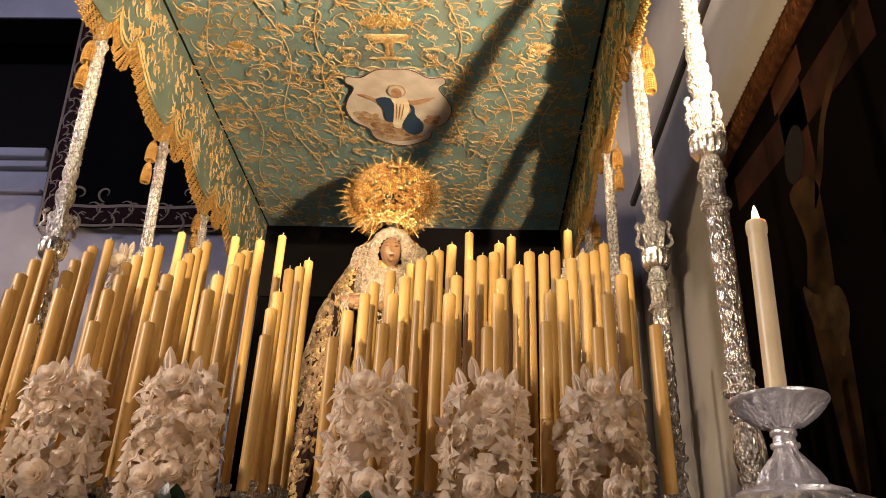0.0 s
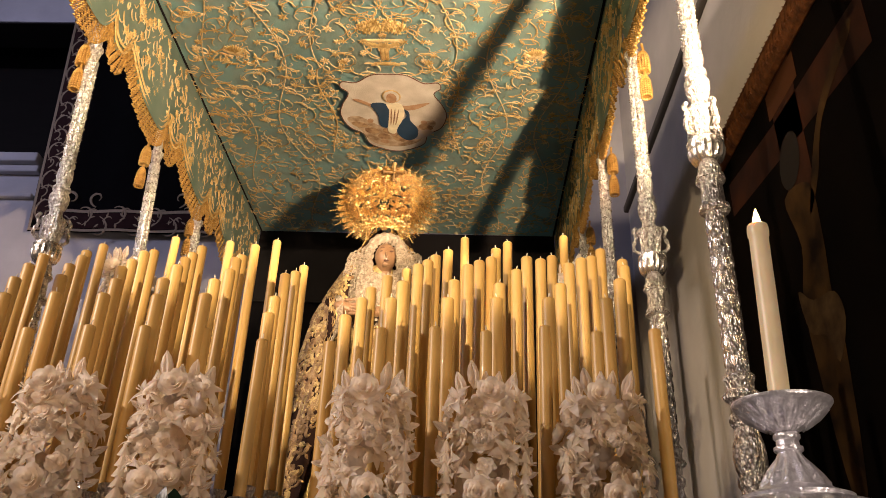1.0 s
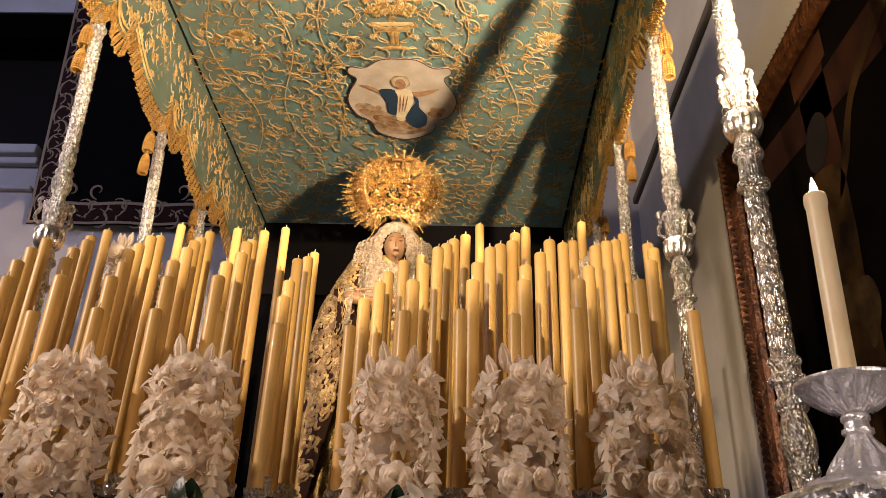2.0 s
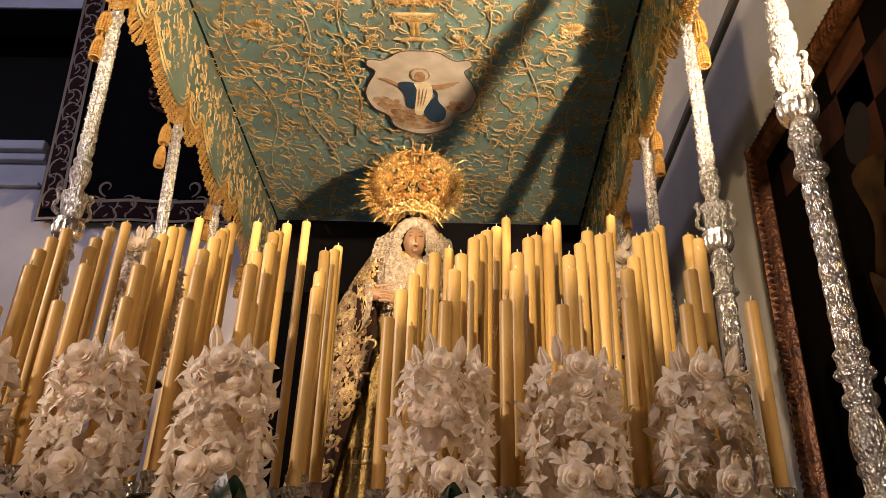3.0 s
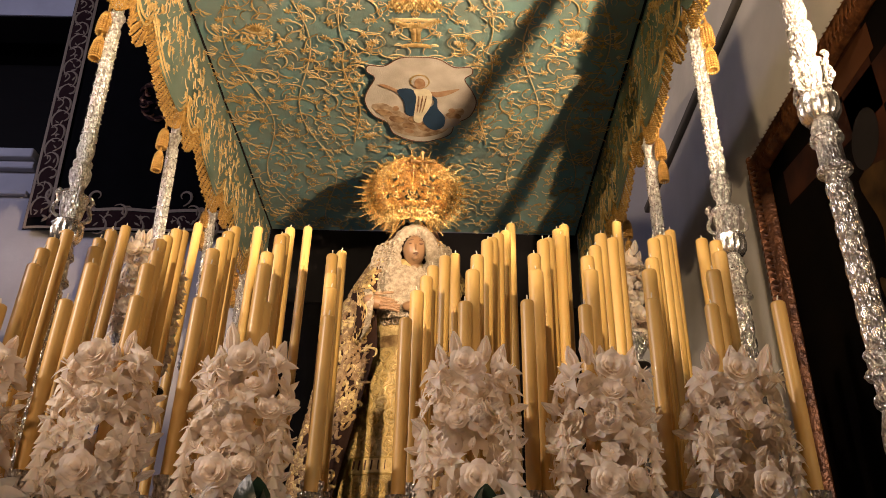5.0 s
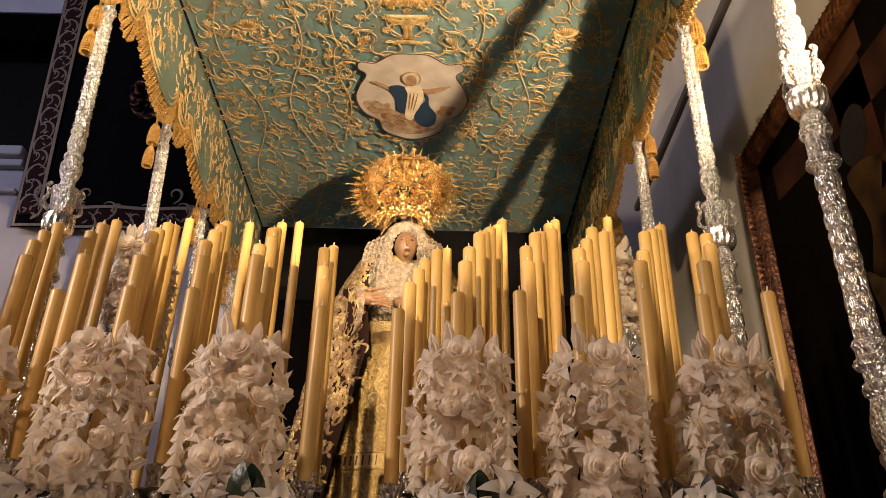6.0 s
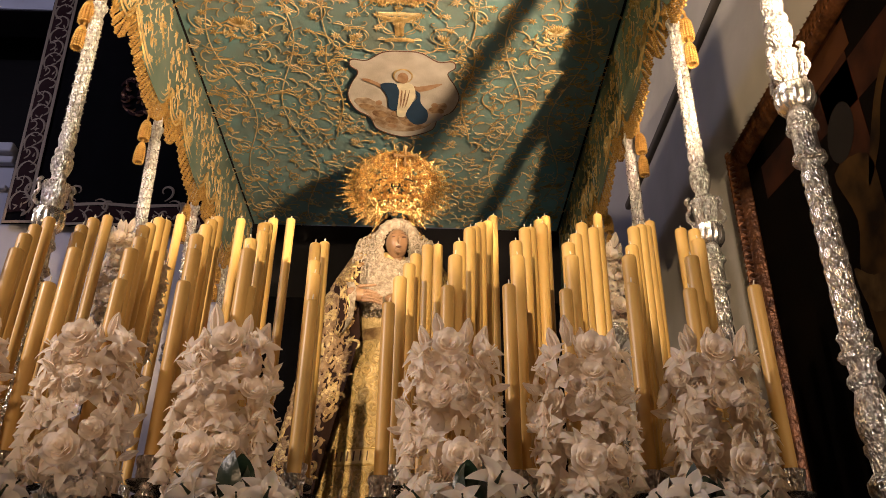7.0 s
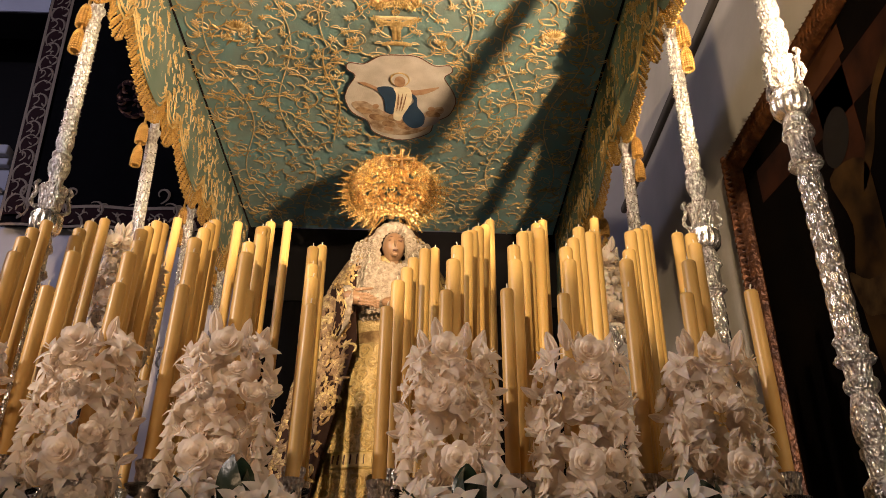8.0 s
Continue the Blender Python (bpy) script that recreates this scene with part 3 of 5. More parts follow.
def candle(x, y, top, seed):
    random.seed(seed)
    step = max(0, min(5, int((y - 2.03) / 0.24)))
    floor_z = 1.99 + step * 0.045
    base = floor_z + 0.12
    c = empty("candle", (x, y, base), label="tall unlit yellow wax candle in a silver holder", category="candle", group="tall wax candles")
    ln = round(top - base, 2)
    r = 0.0165 if top < 2.62 else 0.0185 if top < 3.0 else 0.0195
    key = (ln, r)
    if key not in WAX_MESH:
        bm = lathe([(r, 0), (r * 1.01, ln * 0.5), (r, ln - 0.007), (r * 0.96, ln - 0.0025), (r * 0.84, ln), (r * 0.2, ln + 0.001)], 20)
        WAX_MESH[key] = part("wax_shaft", bm, WAX, c).data
        bm = tube([(0, 0, ln - 0.004), (0.001, 0, ln + 0.008), (0.003, 0.001, ln + 0.018)], [0.0022, 0.002, 0.0016], 5)
        WICK_MESH[key] = part("wick", bm, WICK, c).data
    else:
        part("wax_shaft", None, None, c, data=WAX_MESH[key])
        part("wick", None, None, c, data=WICK_MESH[key])
    c.rotation_euler = (random.uniform(-0.008, 0.008), random.uniform(-0.008, 0.008), random.uniform(0, 6.28))
    return floor_z


first_holder = candle_holder()
for ci, column in enumerate(CANDLE_COLUMNS):
    for k, (x, y, top) in enumerate(column):
        floor_z = candle(x, y, top, ci * 20 + k)
        if first_holder.location.y == 0:
            first_holder.matrix_basis = pose(x, y, floor_z)
        else:
            copy_thing(first_holder, pose(x, y, floor_z))


# ---- medallion painted on the canopy ceiling ----
PAINT_PALE = material("painted_cream", (0.57, 0.53, 0.47), 0.6, colour2=(0.42, 0.38, 0.32), scale=9, bump=0.2, bump_scale=120)
PAINT_BLUE = material("painted_blue", (0.02, 0.05, 0.1), 0.6, scale=20)
PAINT_WHITE = material("painted_white", (0.78, 0.7, 0.5), 0.6, scale=20)
PAINT_TAN = material("painted_tan", (0.15, 0.075, 0.035), 0.6, colour2=(0.4, 0.27, 0.15), scale=26)


def flat_shape(name, outline, z, mat, parent, thick=0.003, plane="z", label=""):
    """A flat piece with the given outline (2D), raised by thick."""
    bm = bmesh.new()
    if plane == "z":
        vs = [bm.verts.new((u, v, z)) for u, v in outline]
    else:
        vs = [bm.verts.new((z, u, v)) for u, v in outline]
    f = bm.faces.new(vs)
    r = bmesh.ops.extrude_face_region(bm, geom=[f])
    d = (0, 0, -thick) if plane == "z" else (-thick, 0, 0)
    bmesh.ops.translate(bm, vec=d, verts=[e for e in r["geom"] if isinstance(e, bmesh.types.BMVert)])
    bmesh.ops.recalc_face_normals(bm, faces=bm.faces)
    return part(name, bm, mat, parent, label, smooth=False)


def oval(cu, cv, ru, rv, n=20, tilt=0.0):
    c, s = math.cos(tilt), math.sin(tilt)
    return [(cu + ru * math.cos(a) * c - rv * math.sin(a) * s, cv + ru * math.cos(a) * s + rv * math.sin(a) * c) for a in np.linspace(0, 2 * math.pi, n, endpoint=False)]


def smooth_outline(points, n=4):
    """A closed Catmull-Rom line through the points."""
    out = []
    k = len(points)
    for i in range(k):
        p0, p1, p2, p3 = (Vector(points[(i + j - 1) % k]) for j in range(4))
        for q in range(n):
            t = q / n
            v = 0.5 * ((2 * p1) + (p2 - p0) * t + (2 * p0 - 5 * p1 + 4 * p2 - p3) * t * t + (3 * p1 - p0 - 3 * p2 + p3) * t ** 3)
            out.append((v.x, v.y))
    return out


MED = -0.012
half = [(0.0, 3.57), (0.1, 3.58), (0.19, 3.645), (0.27, 3.64), (0.285, 3.69), (0.245, 3.74), (0.29, 3.84), (0.315, 3.94), (0.28, 4.06), (0.2, 4.13), (0.17, 4.23), (0.08, 4.29)]
outline = [(u + 0.012, v) for u, v in smooth_outline(half + [(0.0, 4.31)] + [(-u, v) for u, v in half[:0:-1]])]
medallion = flat_shape("painted_medallion", outline, MED, PAINT_PALE, canopy, 0.006, label="cream painted medallion with shaped outline")
ring = [(u, v, MED - 0.006) for u, v in outline]
part("medallion_edge", tube(ring + ring[:2], [0.0032] * (len(ring) + 2), 6), FEATURE, canopy)
z = MED - 0.009
PAINT_FLESH = material("painted_flesh", (0.42, 0.27, 0.16), 0.6, colour2=(0.3, 0.17, 0.09), scale=30)
PAINT_CLOUD = material("painted_cloud_white", (0.5, 0.4, 0.29), 0.6, colour2=(0.2, 0.12, 0.06), scale=22)


def painted(name, pts, lift, mat, n=4):
    return flat_shape(name, smooth_outline(pts, n), z - lift, mat, medallion, 0.001)


painted("painted_cloud", [(-0.27, 3.98), (-0.2, 3.95), (-0.13, 4.0), (-0.06, 4.06), (0.0, 4.1), (0.1, 4.11), (0.16, 4.03), (0.24, 3.98), (0.26, 4.03), (0.19, 4.09), (0.16, 4.19), (0.06, 4.25), (-0.06, 4.25), (-0.15, 4.2), (-0.19, 4.1)], 0.0, PAINT_CLOUD)
for u, v, ru, rv in ((-0.2, 4.03, 0.05, 0.025), (-0.13, 4.09, 0.045, 0.03), (0.2, 4.05, 0.045, 0.028), (0.04, 4.17, 0.05, 0.03), (-0.06, 4.15, 0.04, 0.03), (-0.03, 4.09, 0.035, 0.03)):
    painted("painted_cloud", oval(u, v, ru, rv, 9, 0.3), 0.0015, PAINT_TAN, 2)
for u, v, ru, rv in ((-0.13, 3.99, 0.018, 0.022), (0.19, 4.0, 0.02, 0.02), (0.0, 4.12, 0.018, 0.022), (-0.06, 4.2, 0.03, 0.018)):
    painted("painted_cloud", oval(u, v, ru, rv, 9, 0.3), 0.003, PAINT_FLESH, 2)
painted("painted_sleeve", [(-0.215, 3.79), (-0.18, 3.785), (-0.12, 3.82), (-0.08, 3.84), (-0.09, 3.87), (-0.15, 3.83)], 0.004, PAINT_FLESH)
painted("painted_sleeve", [(0.23, 3.81), (0.18, 3.82), (0.1, 3.84), (0.07, 3.84), (0.08, 3.88), (0.14, 3.875), (0.2, 3.84)], 0.004, PAINT_FLESH)
painted("painted_cloak", [(-0.115, 3.83), (-0.04, 3.815), (-0.005, 3.87), (-0.015, 3.96), (-0.03, 4.05), (-0.075, 4.03), (-0.08, 3.93)], 0.005, PAINT_BLUE)
painted("painted_cloak", [(0.06, 3.86), (0.105, 3.9), (0.11, 3.98), (0.15, 4.06), (0.14, 4.15), (0.08, 4.18), (0.03, 4.12), (0.02, 4.03), (0.06, 3.98), (0.09, 3.93)], 0.005, PAINT_BLUE)
painted("painted_dress", [(-0.02, 3.82), (0.06, 3.82), (0.08, 3.9), (0.06, 3.98), (0.03, 4.05), (0.01, 4.11), (-0.03, 4.09), (-0.02, 3.98), (-0.01, 3.88)], 0.0065, PAINT_WHITE)
for k in range(3):
    painted("painted_dress", [(0.0 + 0.022 * k, 3.88), (0.008 + 0.02 * k, 3.88), (0.0 + 0.016 * k, 3.98), (-0.012 + 0.014 * k, 4.02)], 0.008, PAINT_TAN)
painted("painted_oval", oval(0.012, 3.755, 0.055, 0.058, 12), 0.004, GOLD_THREAD, 2)
painted("painted_oval", oval(0.012, 3.757, 0.046, 0.05, 12), 0.0052, PAINT_PALE, 2)
painted("painted_oval", oval(0.012, 3.77, 0.03, 0.045, 12), 0.0066, PAINT_FLESH, 2)
painted("painted_ribbon", [(0.13, 4.1), (0.21, 4.07), (0.24, 4.1), (0.2, 4.15), (0.13, 4.17)], 0.002, material("painted_pale_blue", (0.3, 0.31, 0.36), 0.6, colour2=(0.4, 0.33, 0.26), scale=25))

# embroidered urn and shells on the cloth
urn = Relief()
for sx in (-1, 1):
    at = on_ceiling(sx)
    urn.ribbon([(0.0, 3.32), (0.05, 3.322), (0.105, 3.315)], [0.014, 0.014, 0.008], 0.01, at, 1)
    urn.ribbon([(0.0, 3.36), (0.04, 3.36), (0.085, 3.335)], [0.02, 0.018, 0.01], 0.01, at, 0)
    urn.ribbon([(0.012, 3.38), (0.012, 3.47)], [0.013, 0.012], 0.01, at, 0)
    urn.ribbon([(0.0, 3.5), (0.045, 3.5), (0.075, 3.51)], [0.016, 0.014, 0.012], 0.01, at, 0)
    for k in range(9):
        urn.flower(0.01 + 0.0155 * k * 0.75, 3.26 - 0.03 * (k % 3) - 0.03 * math.cos(k * 0.2), 0.028, 7, 0.012, at, 0, k)
    for k in range(9):
        a = 0.5 + k * 0.27
        urn.leaf(0.81, 3.42, 0.062, -a, 0.008, 0.011, at, 0)
    urn.ribbon([(0.745, 3.4), (0.775, 3.425), (0.835, 3.43), (0.87, 3.4)], [0.008] * 4, 0.012, at, 1)
    for k in range(26):
        urn.leaf(0.81 + 0.1 * math.sin(k * 2.4), 3.47 + 0.045 * math.cos(k * 1.7), 0.05, k * 0.9, 0.007, 0.01, at, k % 2)
    # large C-scrolls with leaves near the cloth's edges
    for k, v in enumerate((2.75, 3.05, 3.35, 3.72, 4.05, 4.4, 4.75, 5.1)):
        urn.scroll(1.06, v, 0.3, 1.2, 5.2, 0.0042, 0.006, at, 1, 20)
        urn.scroll(1.04, v + 0.06, 0.2, 2.4, -5.0, 0.0036, 0.006, at, 0, 16)
        for q in range(4):
            urn.leaf(1.03 - 0.03 * q, v + 0.05 + 0.02 * q, 0.04, 2.2 + 0.5 * q, 0.006, 0.008, at, q % 2)
urn.build("embroidered_urn", [GOLD_THREAD, GOLD_PALE], canopy, "embroidered gold urn, shells and scrolls")

# ---- banner on the end wall ----
banner = empty("hanging_banner", (-2.25, 5.8, 4.82), label="black velvet banner with silver scroll border hung on the wall", category="banner")
bm = bmesh.new()
cols = 30
vs = []
for i in range(cols + 1):
    u = -0.9 + 1.8 * i / cols
    vs.append([bm.verts.new((u - 0.018 * k, -0.02 + 0.012 * math.sin(u * 11), k * 0.25)) for k in range(13)])
for a, b in zip(vs, vs[1:]):
    for k in range(12):
        bm.faces.new((a[k], b[k], b[k + 1], a[k + 1]))
bmesh.ops.solidify(bm, geom=bm.faces[:], thickness=0.012)
bmesh.ops.recalc_face_normals(bm, faces=bm.faces)
part("cloth", bm, BLACK_CLOTH_AND_SHADE, banner, "black velvet cloth")
brd = Relief()


def on_banner(u, v, h):
    return (u - 0.072 * v, -0.04 + 0.012 * math.sin((u - 0.072 * v) * 11) - h, v)


def band(p, q, w, mat):
    brd.ribbon([(p[0] + (q[0] - p[0]) * s, p[1] + (q[1] - p[1]) * s) for s in np.linspace(0, 1, 20)], [w] * 20, 0.004, on_banner, mat)


for sx in (-1, 1):
    band((sx * 0.875, 0.0), (sx * 0.875, 3.0), 0.012, 0)
    band((sx * 0.785, 0.1), (sx * 0.785, 3.0), 0.075, 1)
    band((sx * 0.69, 0.2), (sx * 0.69, 3.0), 0.014, 0)
    for k in range(20):
        v = 0.12 + k * 0.145
        brd.scroll(sx * 0.785 - 0.05 * (-1) ** k, v, 0.3, 1.57 + 0.5 * (-1) ** k, -3.2 * (-1) ** k, 0.0095, 0.01, on_banner, 0, 12)
        brd.scroll(sx * 0.785 + 0.04 * (-1) ** k, v + 0.05, 0.16, 0.4, 3.5, 0.008, 0.012, on_banner, 0)
        for q in range(3):
            brd.leaf(sx * 0.785 + 0.03 * (q - 1), v + 0.03 * q, 0.05, 0.8 + 1.9 * q + k, 0.011, 0.01, on_banner, 0)
    brd.scroll(sx * 0.66, 0.27, 0.3, 1.57, 4.6 * sx, 0.011, 0.01, on_banner, 0, 16)
    brd.scroll(sx * 0.64, 0.22, 0.34, 1.57 - 1.57 * sx, 4.6 * sx, 0.011, 0.01, on_banner, 0, 16)
    brd.scroll(sx * 0.35, 0.23, 0.3, 1.57 - 1.2 * sx, 5.2 * sx, 0.01, 0.01, on_banner, 0, 16)
band((-0.87, 0.012), (0.87, 0.012), 0.012, 0)
band((-0.7, 0.1), (0.7, 0.1), 0.07, 1)
band((-0.69, 0.19), (0.69, 0.19), 0.014, 0)
for k in range(11):
    u = -0.74 + k * 0.145
    brd.scroll(u, 0.1 - 0.04 * (-1) ** k, 0.3, 0.5 * (-1) ** k, 3.4 * (-1) ** k, 0.0095, 0.01, on_banner, 0, 12)
    brd.scroll(u + 0.05, 0.1 + 0.04 * (-1) ** k, 0.15, 2.0, -3.5, 0.008, 0.012, on_banner, 0)
    for q in range(3):
        brd.leaf(u + 0.03 * q, 0.1 + 0.03 * (q - 1), 0.05, 0.8 + 1.9 * q + k, 0.011, 0.01, on_banner, 0)
brd.build("scroll_border", [SILVER_THREAD, MAROON], banner, "silver thread scroll border")
emblem = Relief()
random.seed(17)
for k in range(22):
    a = k * 2 * math.pi / 22
    emblem.scroll(0.13 * math.cos(a), 1.27 + 0.17 * math.sin(a), random.uniform(0.08, 0.17), a + random.uniform(0.4, 2.0), random.uniform(2, 5), random.uniform(0.007, 0.015), 0.012, on_banner, k % 2)
for k in range(30):
    emblem.leaf(random.uniform(-0.13, 0.13), 1.27 + random.uniform(-0.18, 0.18), 0.05, random.uniform(0, 6.28), 0.012, 0.01, on_banner, k % 2)
emblem.build("emblem", [FRAME_GOLD, MAROON], banner, "embroidered silver emblem")

# ---- framed painting on the side wall ----
CANVAS = material("dark_canvas", (0.0012, 0.0009, 0.0008), 0.75, spec=0.02, colour2=(0.003, 0.0018, 0.001), scale=3, bump=0.08, bump_scale=200)
BEAM = material("painted_beam", (0.03, 0.0095, 0.004), 0.6, spec=0.05, colour2=(0.01, 0.0035, 0.002), scale=7)
BEAM_LIGHT = material("painted_board", (0.05, 0.018, 0.006), 0.6, spec=0.05, colour2=(0.04, 0.014, 0.005), scale=7)
OCHRE = material("painted_ochre", (0.05, 0.025, 0.007), 0.6, spec=0.05, colour2=(0.006, 0.003, 0.0015), scale=6)
LINEN = material("painted_linen", (0.06, 0.036, 0.014), 0.6, spec=0.05, colour2=(0.02, 0.011, 0.005), scale=14)
picture = empty("framed_painting", (1.79, 2.86, 1.0), label="large dark old painting in a carved gilt frame on the wall", category="painting")
Y0, Y1, Z0, Z1 = 1.45 - 2.86, 3.77 - 2.86, 0.0, 3.17
part("canvas", box((-0.03, Y0 + 0.1, Z0 + 0.1), (0.0, Y1 - 0.1, Z1 - 0.1)), CANVAS, picture, "dark painted canvas", smooth=False)


def frame_rail(a, b, name="frame_rail"):
    """A moulded rail from a to b in the wall's plane."""
    prof = [(0.0, 0.0), (-0.07, 0.005), (-0.085, 0.03), (-0.06, 0.05), (-0.075, 0.085), (-0.055, 0.115), (-0.035, 0.13), (0.0, 0.13)]
    bm = bmesh.new()
    d = Vector((b[0] - a[0], b[1] - a[1])).normalized()
    inward = Vector((-d.y, d.x))
    ends = []
    for p, sgn in ((a, 1), (b, -1)):
        ends.append([bm.verts.new((x, p[0] + inward.x * w + d.x * w * sgn, p[1] + inward.y * w + d.y * w * sgn)) for x, w in prof])
    for i in range(len(prof) - 1):
        bm.faces.new((ends[0][i], ends[0][i + 1], ends[1][i + 1], ends[1][i]))
    bmesh.ops.recalc_face_normals(bm, faces=bm.faces)
    ob = part(name, bm, FRAME_GOLD, picture, "carved gilt frame rail", smooth=False)
    rel = Relief()
    ln = math.hypot(b[0] - a[0], b[1] - a[1])
    k = int(ln / 0.034)
    for i in range(1, k):
        s = i * ln / k
        c = (a[0] + d.x * s + inward.x * 0.06, a[1] + d.y * s + inward.y * 0.06)
        put = lambda u, v, h: (-0.07 - h, u, v)
        ang = math.atan2(inward.y, inward.x) + 0.5
        rel.leaf(c[0] - math.cos(ang) * 0.04, c[1] - math.sin(ang) * 0.04, 0.08, ang, 0.012, 0.016, put)
        rel.leaf(c[0] + d.x * 0.02 - inward.x * 0.05, c[1] + d.y * 0.02 - inward.y * 0.05, 0.04, ang - 1.2, 0.01, 0.018, put)
    rel.build("carving", [FRAME_GOLD], ob)


corner = [(Y0, Z0), (Y1, Z0), (Y1, Z1), (Y0, Z1)]
for i in range(4):
    frame_rail(corner[i], corner[(i + 1) % 4])


def paint(name, pts, mat, layer):
    flat_shape(name, [(y - 2.86, z - 1.0) for y, z in pts], -0.0303 - 0.0006 * layer, mat, picture, 0.0003, plane="x")


paint("painted_beam", [(3.5, 3.93), (3.5, 3.75), (2.9, 3.68), (2.1, 3.6), (2.1, 3.82), (2.9, 3.86)], BEAM, 1)
paint("painted_beam", [(2.9, 4.04), (2.66, 4.04), (2.66, 3.4), (2.88, 3.4)], BEAM, 1)
paint("painted_board", [(2.93, 4.02), (2.62, 4.02), (2.62, 3.89), (2.93, 3.89)], BEAM_LIGHT, 2)
paint("painted_arm", smooth_outline([(2.2, 3.74), (2.5, 3.6), (2.62, 3.42), (2.74, 3.32), (2.64, 3.5), (2.5, 3.66), (2.24, 3.79)]), OCHRE, 3)
paint("painted_torso", smooth_outline([(2.93, 3.5), (2.7, 3.44), (2.68, 3.2), (2.7, 2.98), (2.68, 2.8), (2.74, 2.3), (2.84, 2.3), (2.92, 2.8), (2.93, 3.05), (2.86, 3.25)]), OCHRE, 3)
paint("painted_oval", oval(2.82, 3.62, 0.1, 0.12, tilt=0.4), DARK_WOOD_AND_SHADE, 4)
paint("painted_cloth", smooth_outline([(2.96, 3.1), (2.85, 3.02), (2.68, 2.98), (2.64, 2.86), (2.74, 2.74), (2.8, 2.86), (2.92, 2.92)]), LINEN, 5)

# ---- the veiled statue and its crown ----
st = Relief()


def loft(rel, rings, mat, closed=True):
    """rings: lists of points of one length, from bottom to top."""
    n = len(rings[0])
    base = len(rel.v)
    for ring in rings:
        rel.v += ring
    for j in range(len(rings) - 1):
        for i in range(n if closed else n - 1):
            a, b = base + j * n + i, base + j * n + (i + 1) % n
            rel.f.append((a, b, b + n, a + n))
            rel.m.append(mat)


def interp(z, table):
    return float(np.interp(z, [t[0] for t in table], [t[1] for t in table]))


# 0 mantle, 1 gold saya cloth, 2 gold relief, 3 lace, 4 skin, 5 feature, 6 pale gold relief
M_R = [(2.3, 0.56), (2.9, 0.47), (3.2, 0.42), (3.45, 0.365), (3.6, 0.30), (3.72, 0.235), (3.85, 0.165), (3.95, 0.13), (4.03, 0.04)]
M_D = [(2.3, 0.9), (2.9, 0.75), (3.4, 0.45), (3.72, 0.24), (3.95, 0.13), (4.03, 0.04)]


def mantle_point(a, z, out=0.0):
    """a: 0 at the front opening's right edge, 1 at its left edge, round the back."""
    half = interp(z, [(2.3, 55), (3.2, 71), (3.45, 64), (3.7, 50), (4.0, 45)])
    t = radians(-half + (180 + 2 * half) * a)
    fold = 1 + 0.035 * math.sin(a * 46) * min(1, (4.0 - z))
    r, d = interp(z, M_R) * fold + out, interp(z, M_D) * fold + out
    c, s = math.cos(t), math.sin(t)
    return (r * c, 4.2 + (d if s > 0 else r * 0.62) * s, z)


zs = [2.2, 2.5, 2.7, 2.9, 3.05, 3.2, 3.35, 3.5, 3.6, 3.7, 3.8, 3.88, 3.95, 4.0, 4.03]
loft(st, [[mantle_point(i / 60, z) for i in range(61)] for z in zs], 0, closed=False)


def saya_point(u, z, out=0.0):
    """u: -1 to 1 across the front."""
    r = interp(z, [(2.3, 0.36), (2.6, 0.305), (2.9, 0.245), (3.1, 0.2), (3.22, 0.16), (3.35, 0.155), (3.6, 0.15), (3.75, 0.07)]) + out
    t = -math.pi / 2 + u * 1.7
    return (-0.02 + r * math.cos(t), 4.16 + r * 0.72 * math.sin(t), z)


loft(st, [[saya_point(-1 + i / 16, z) for i in range(33)] for z in np.linspace(2.2, 3.75, 26)], 1, closed=False)
random.seed(8)
SAYA_R = [(2.3, 0.36), (2.6, 0.305), (2.9, 0.245), (3.1, 0.2), (3.22, 0.16)]
on_saya = lambda u, v, h: saya_point(u, v, h)
flat_saya = lambda p, v, h: saya_point(p / (1.7 * interp(v, SAYA_R)), v, h)
z, row = 2.24, 0
while z < 3.2:
    reach = 1.45 * interp(z, SAYA_R)
    p = 0.04 if row % 2 else 0.0
    while p < reach:
        for sx in (-1, 1):
            if -0.19 < sx * p - 0.02 < 0.05 and 2.56 < z < 2.69:
                continue
            tone = 6 if (row + int(p * 30)) % 3 else 2
            spin = 1 if row % 2 else -1
            st.scroll(sx * p, z - 0.025, 0.21, 1.57 - 1.2 * sx * spin, 7.2 * sx * spin, 0.0072, 0.02, flat_saya, tone, 20)
            st.scroll(sx * p, z - 0.025, 0.13, 1.57 + 1.4 * sx * spin, -6.0 * sx * spin, 0.005, 0.011, flat_saya, 6, 12)
            for m in range(8):
                st.leaf(sx * p + random.uniform(-0.04, 0.04), z + random.uniform(-0.035, 0.035), random.uniform(0.014, 0.026), random.uniform(0, 6.28), 0.0045, 0.01, flat_saya, random.choice((2, 6)))
        p += 0.088
    z += 0.066
    row += 1
# framed band with plain bars
for zz, w in ((2.585, 0.09), (2.66, 0.09)):
    st.ribbon([(u, zz) for u in np.linspace(-0.42, -0.02, 10)], [0.006] * 10, 0.03, on_saya, 2)
for u in (-0.42, -0.02):
    st.ribbon([(u, 2.585), (u, 2.66)], [0.012, 0.012], 0.03, on_saya, 2)
loft(st, [[saya_point(-0.41 + 0.038 * i, zz, 0.013) for i in range(11)] for zz in (2.59, 2.655)], 6, closed=False)
for k in range(6):
    st.ribbon([(-0.385 + 0.058 * k, 2.6), (-0.385 + 0.058 * k, 2.645)], [0.008, 0.008], 0.024, on_saya, 5)
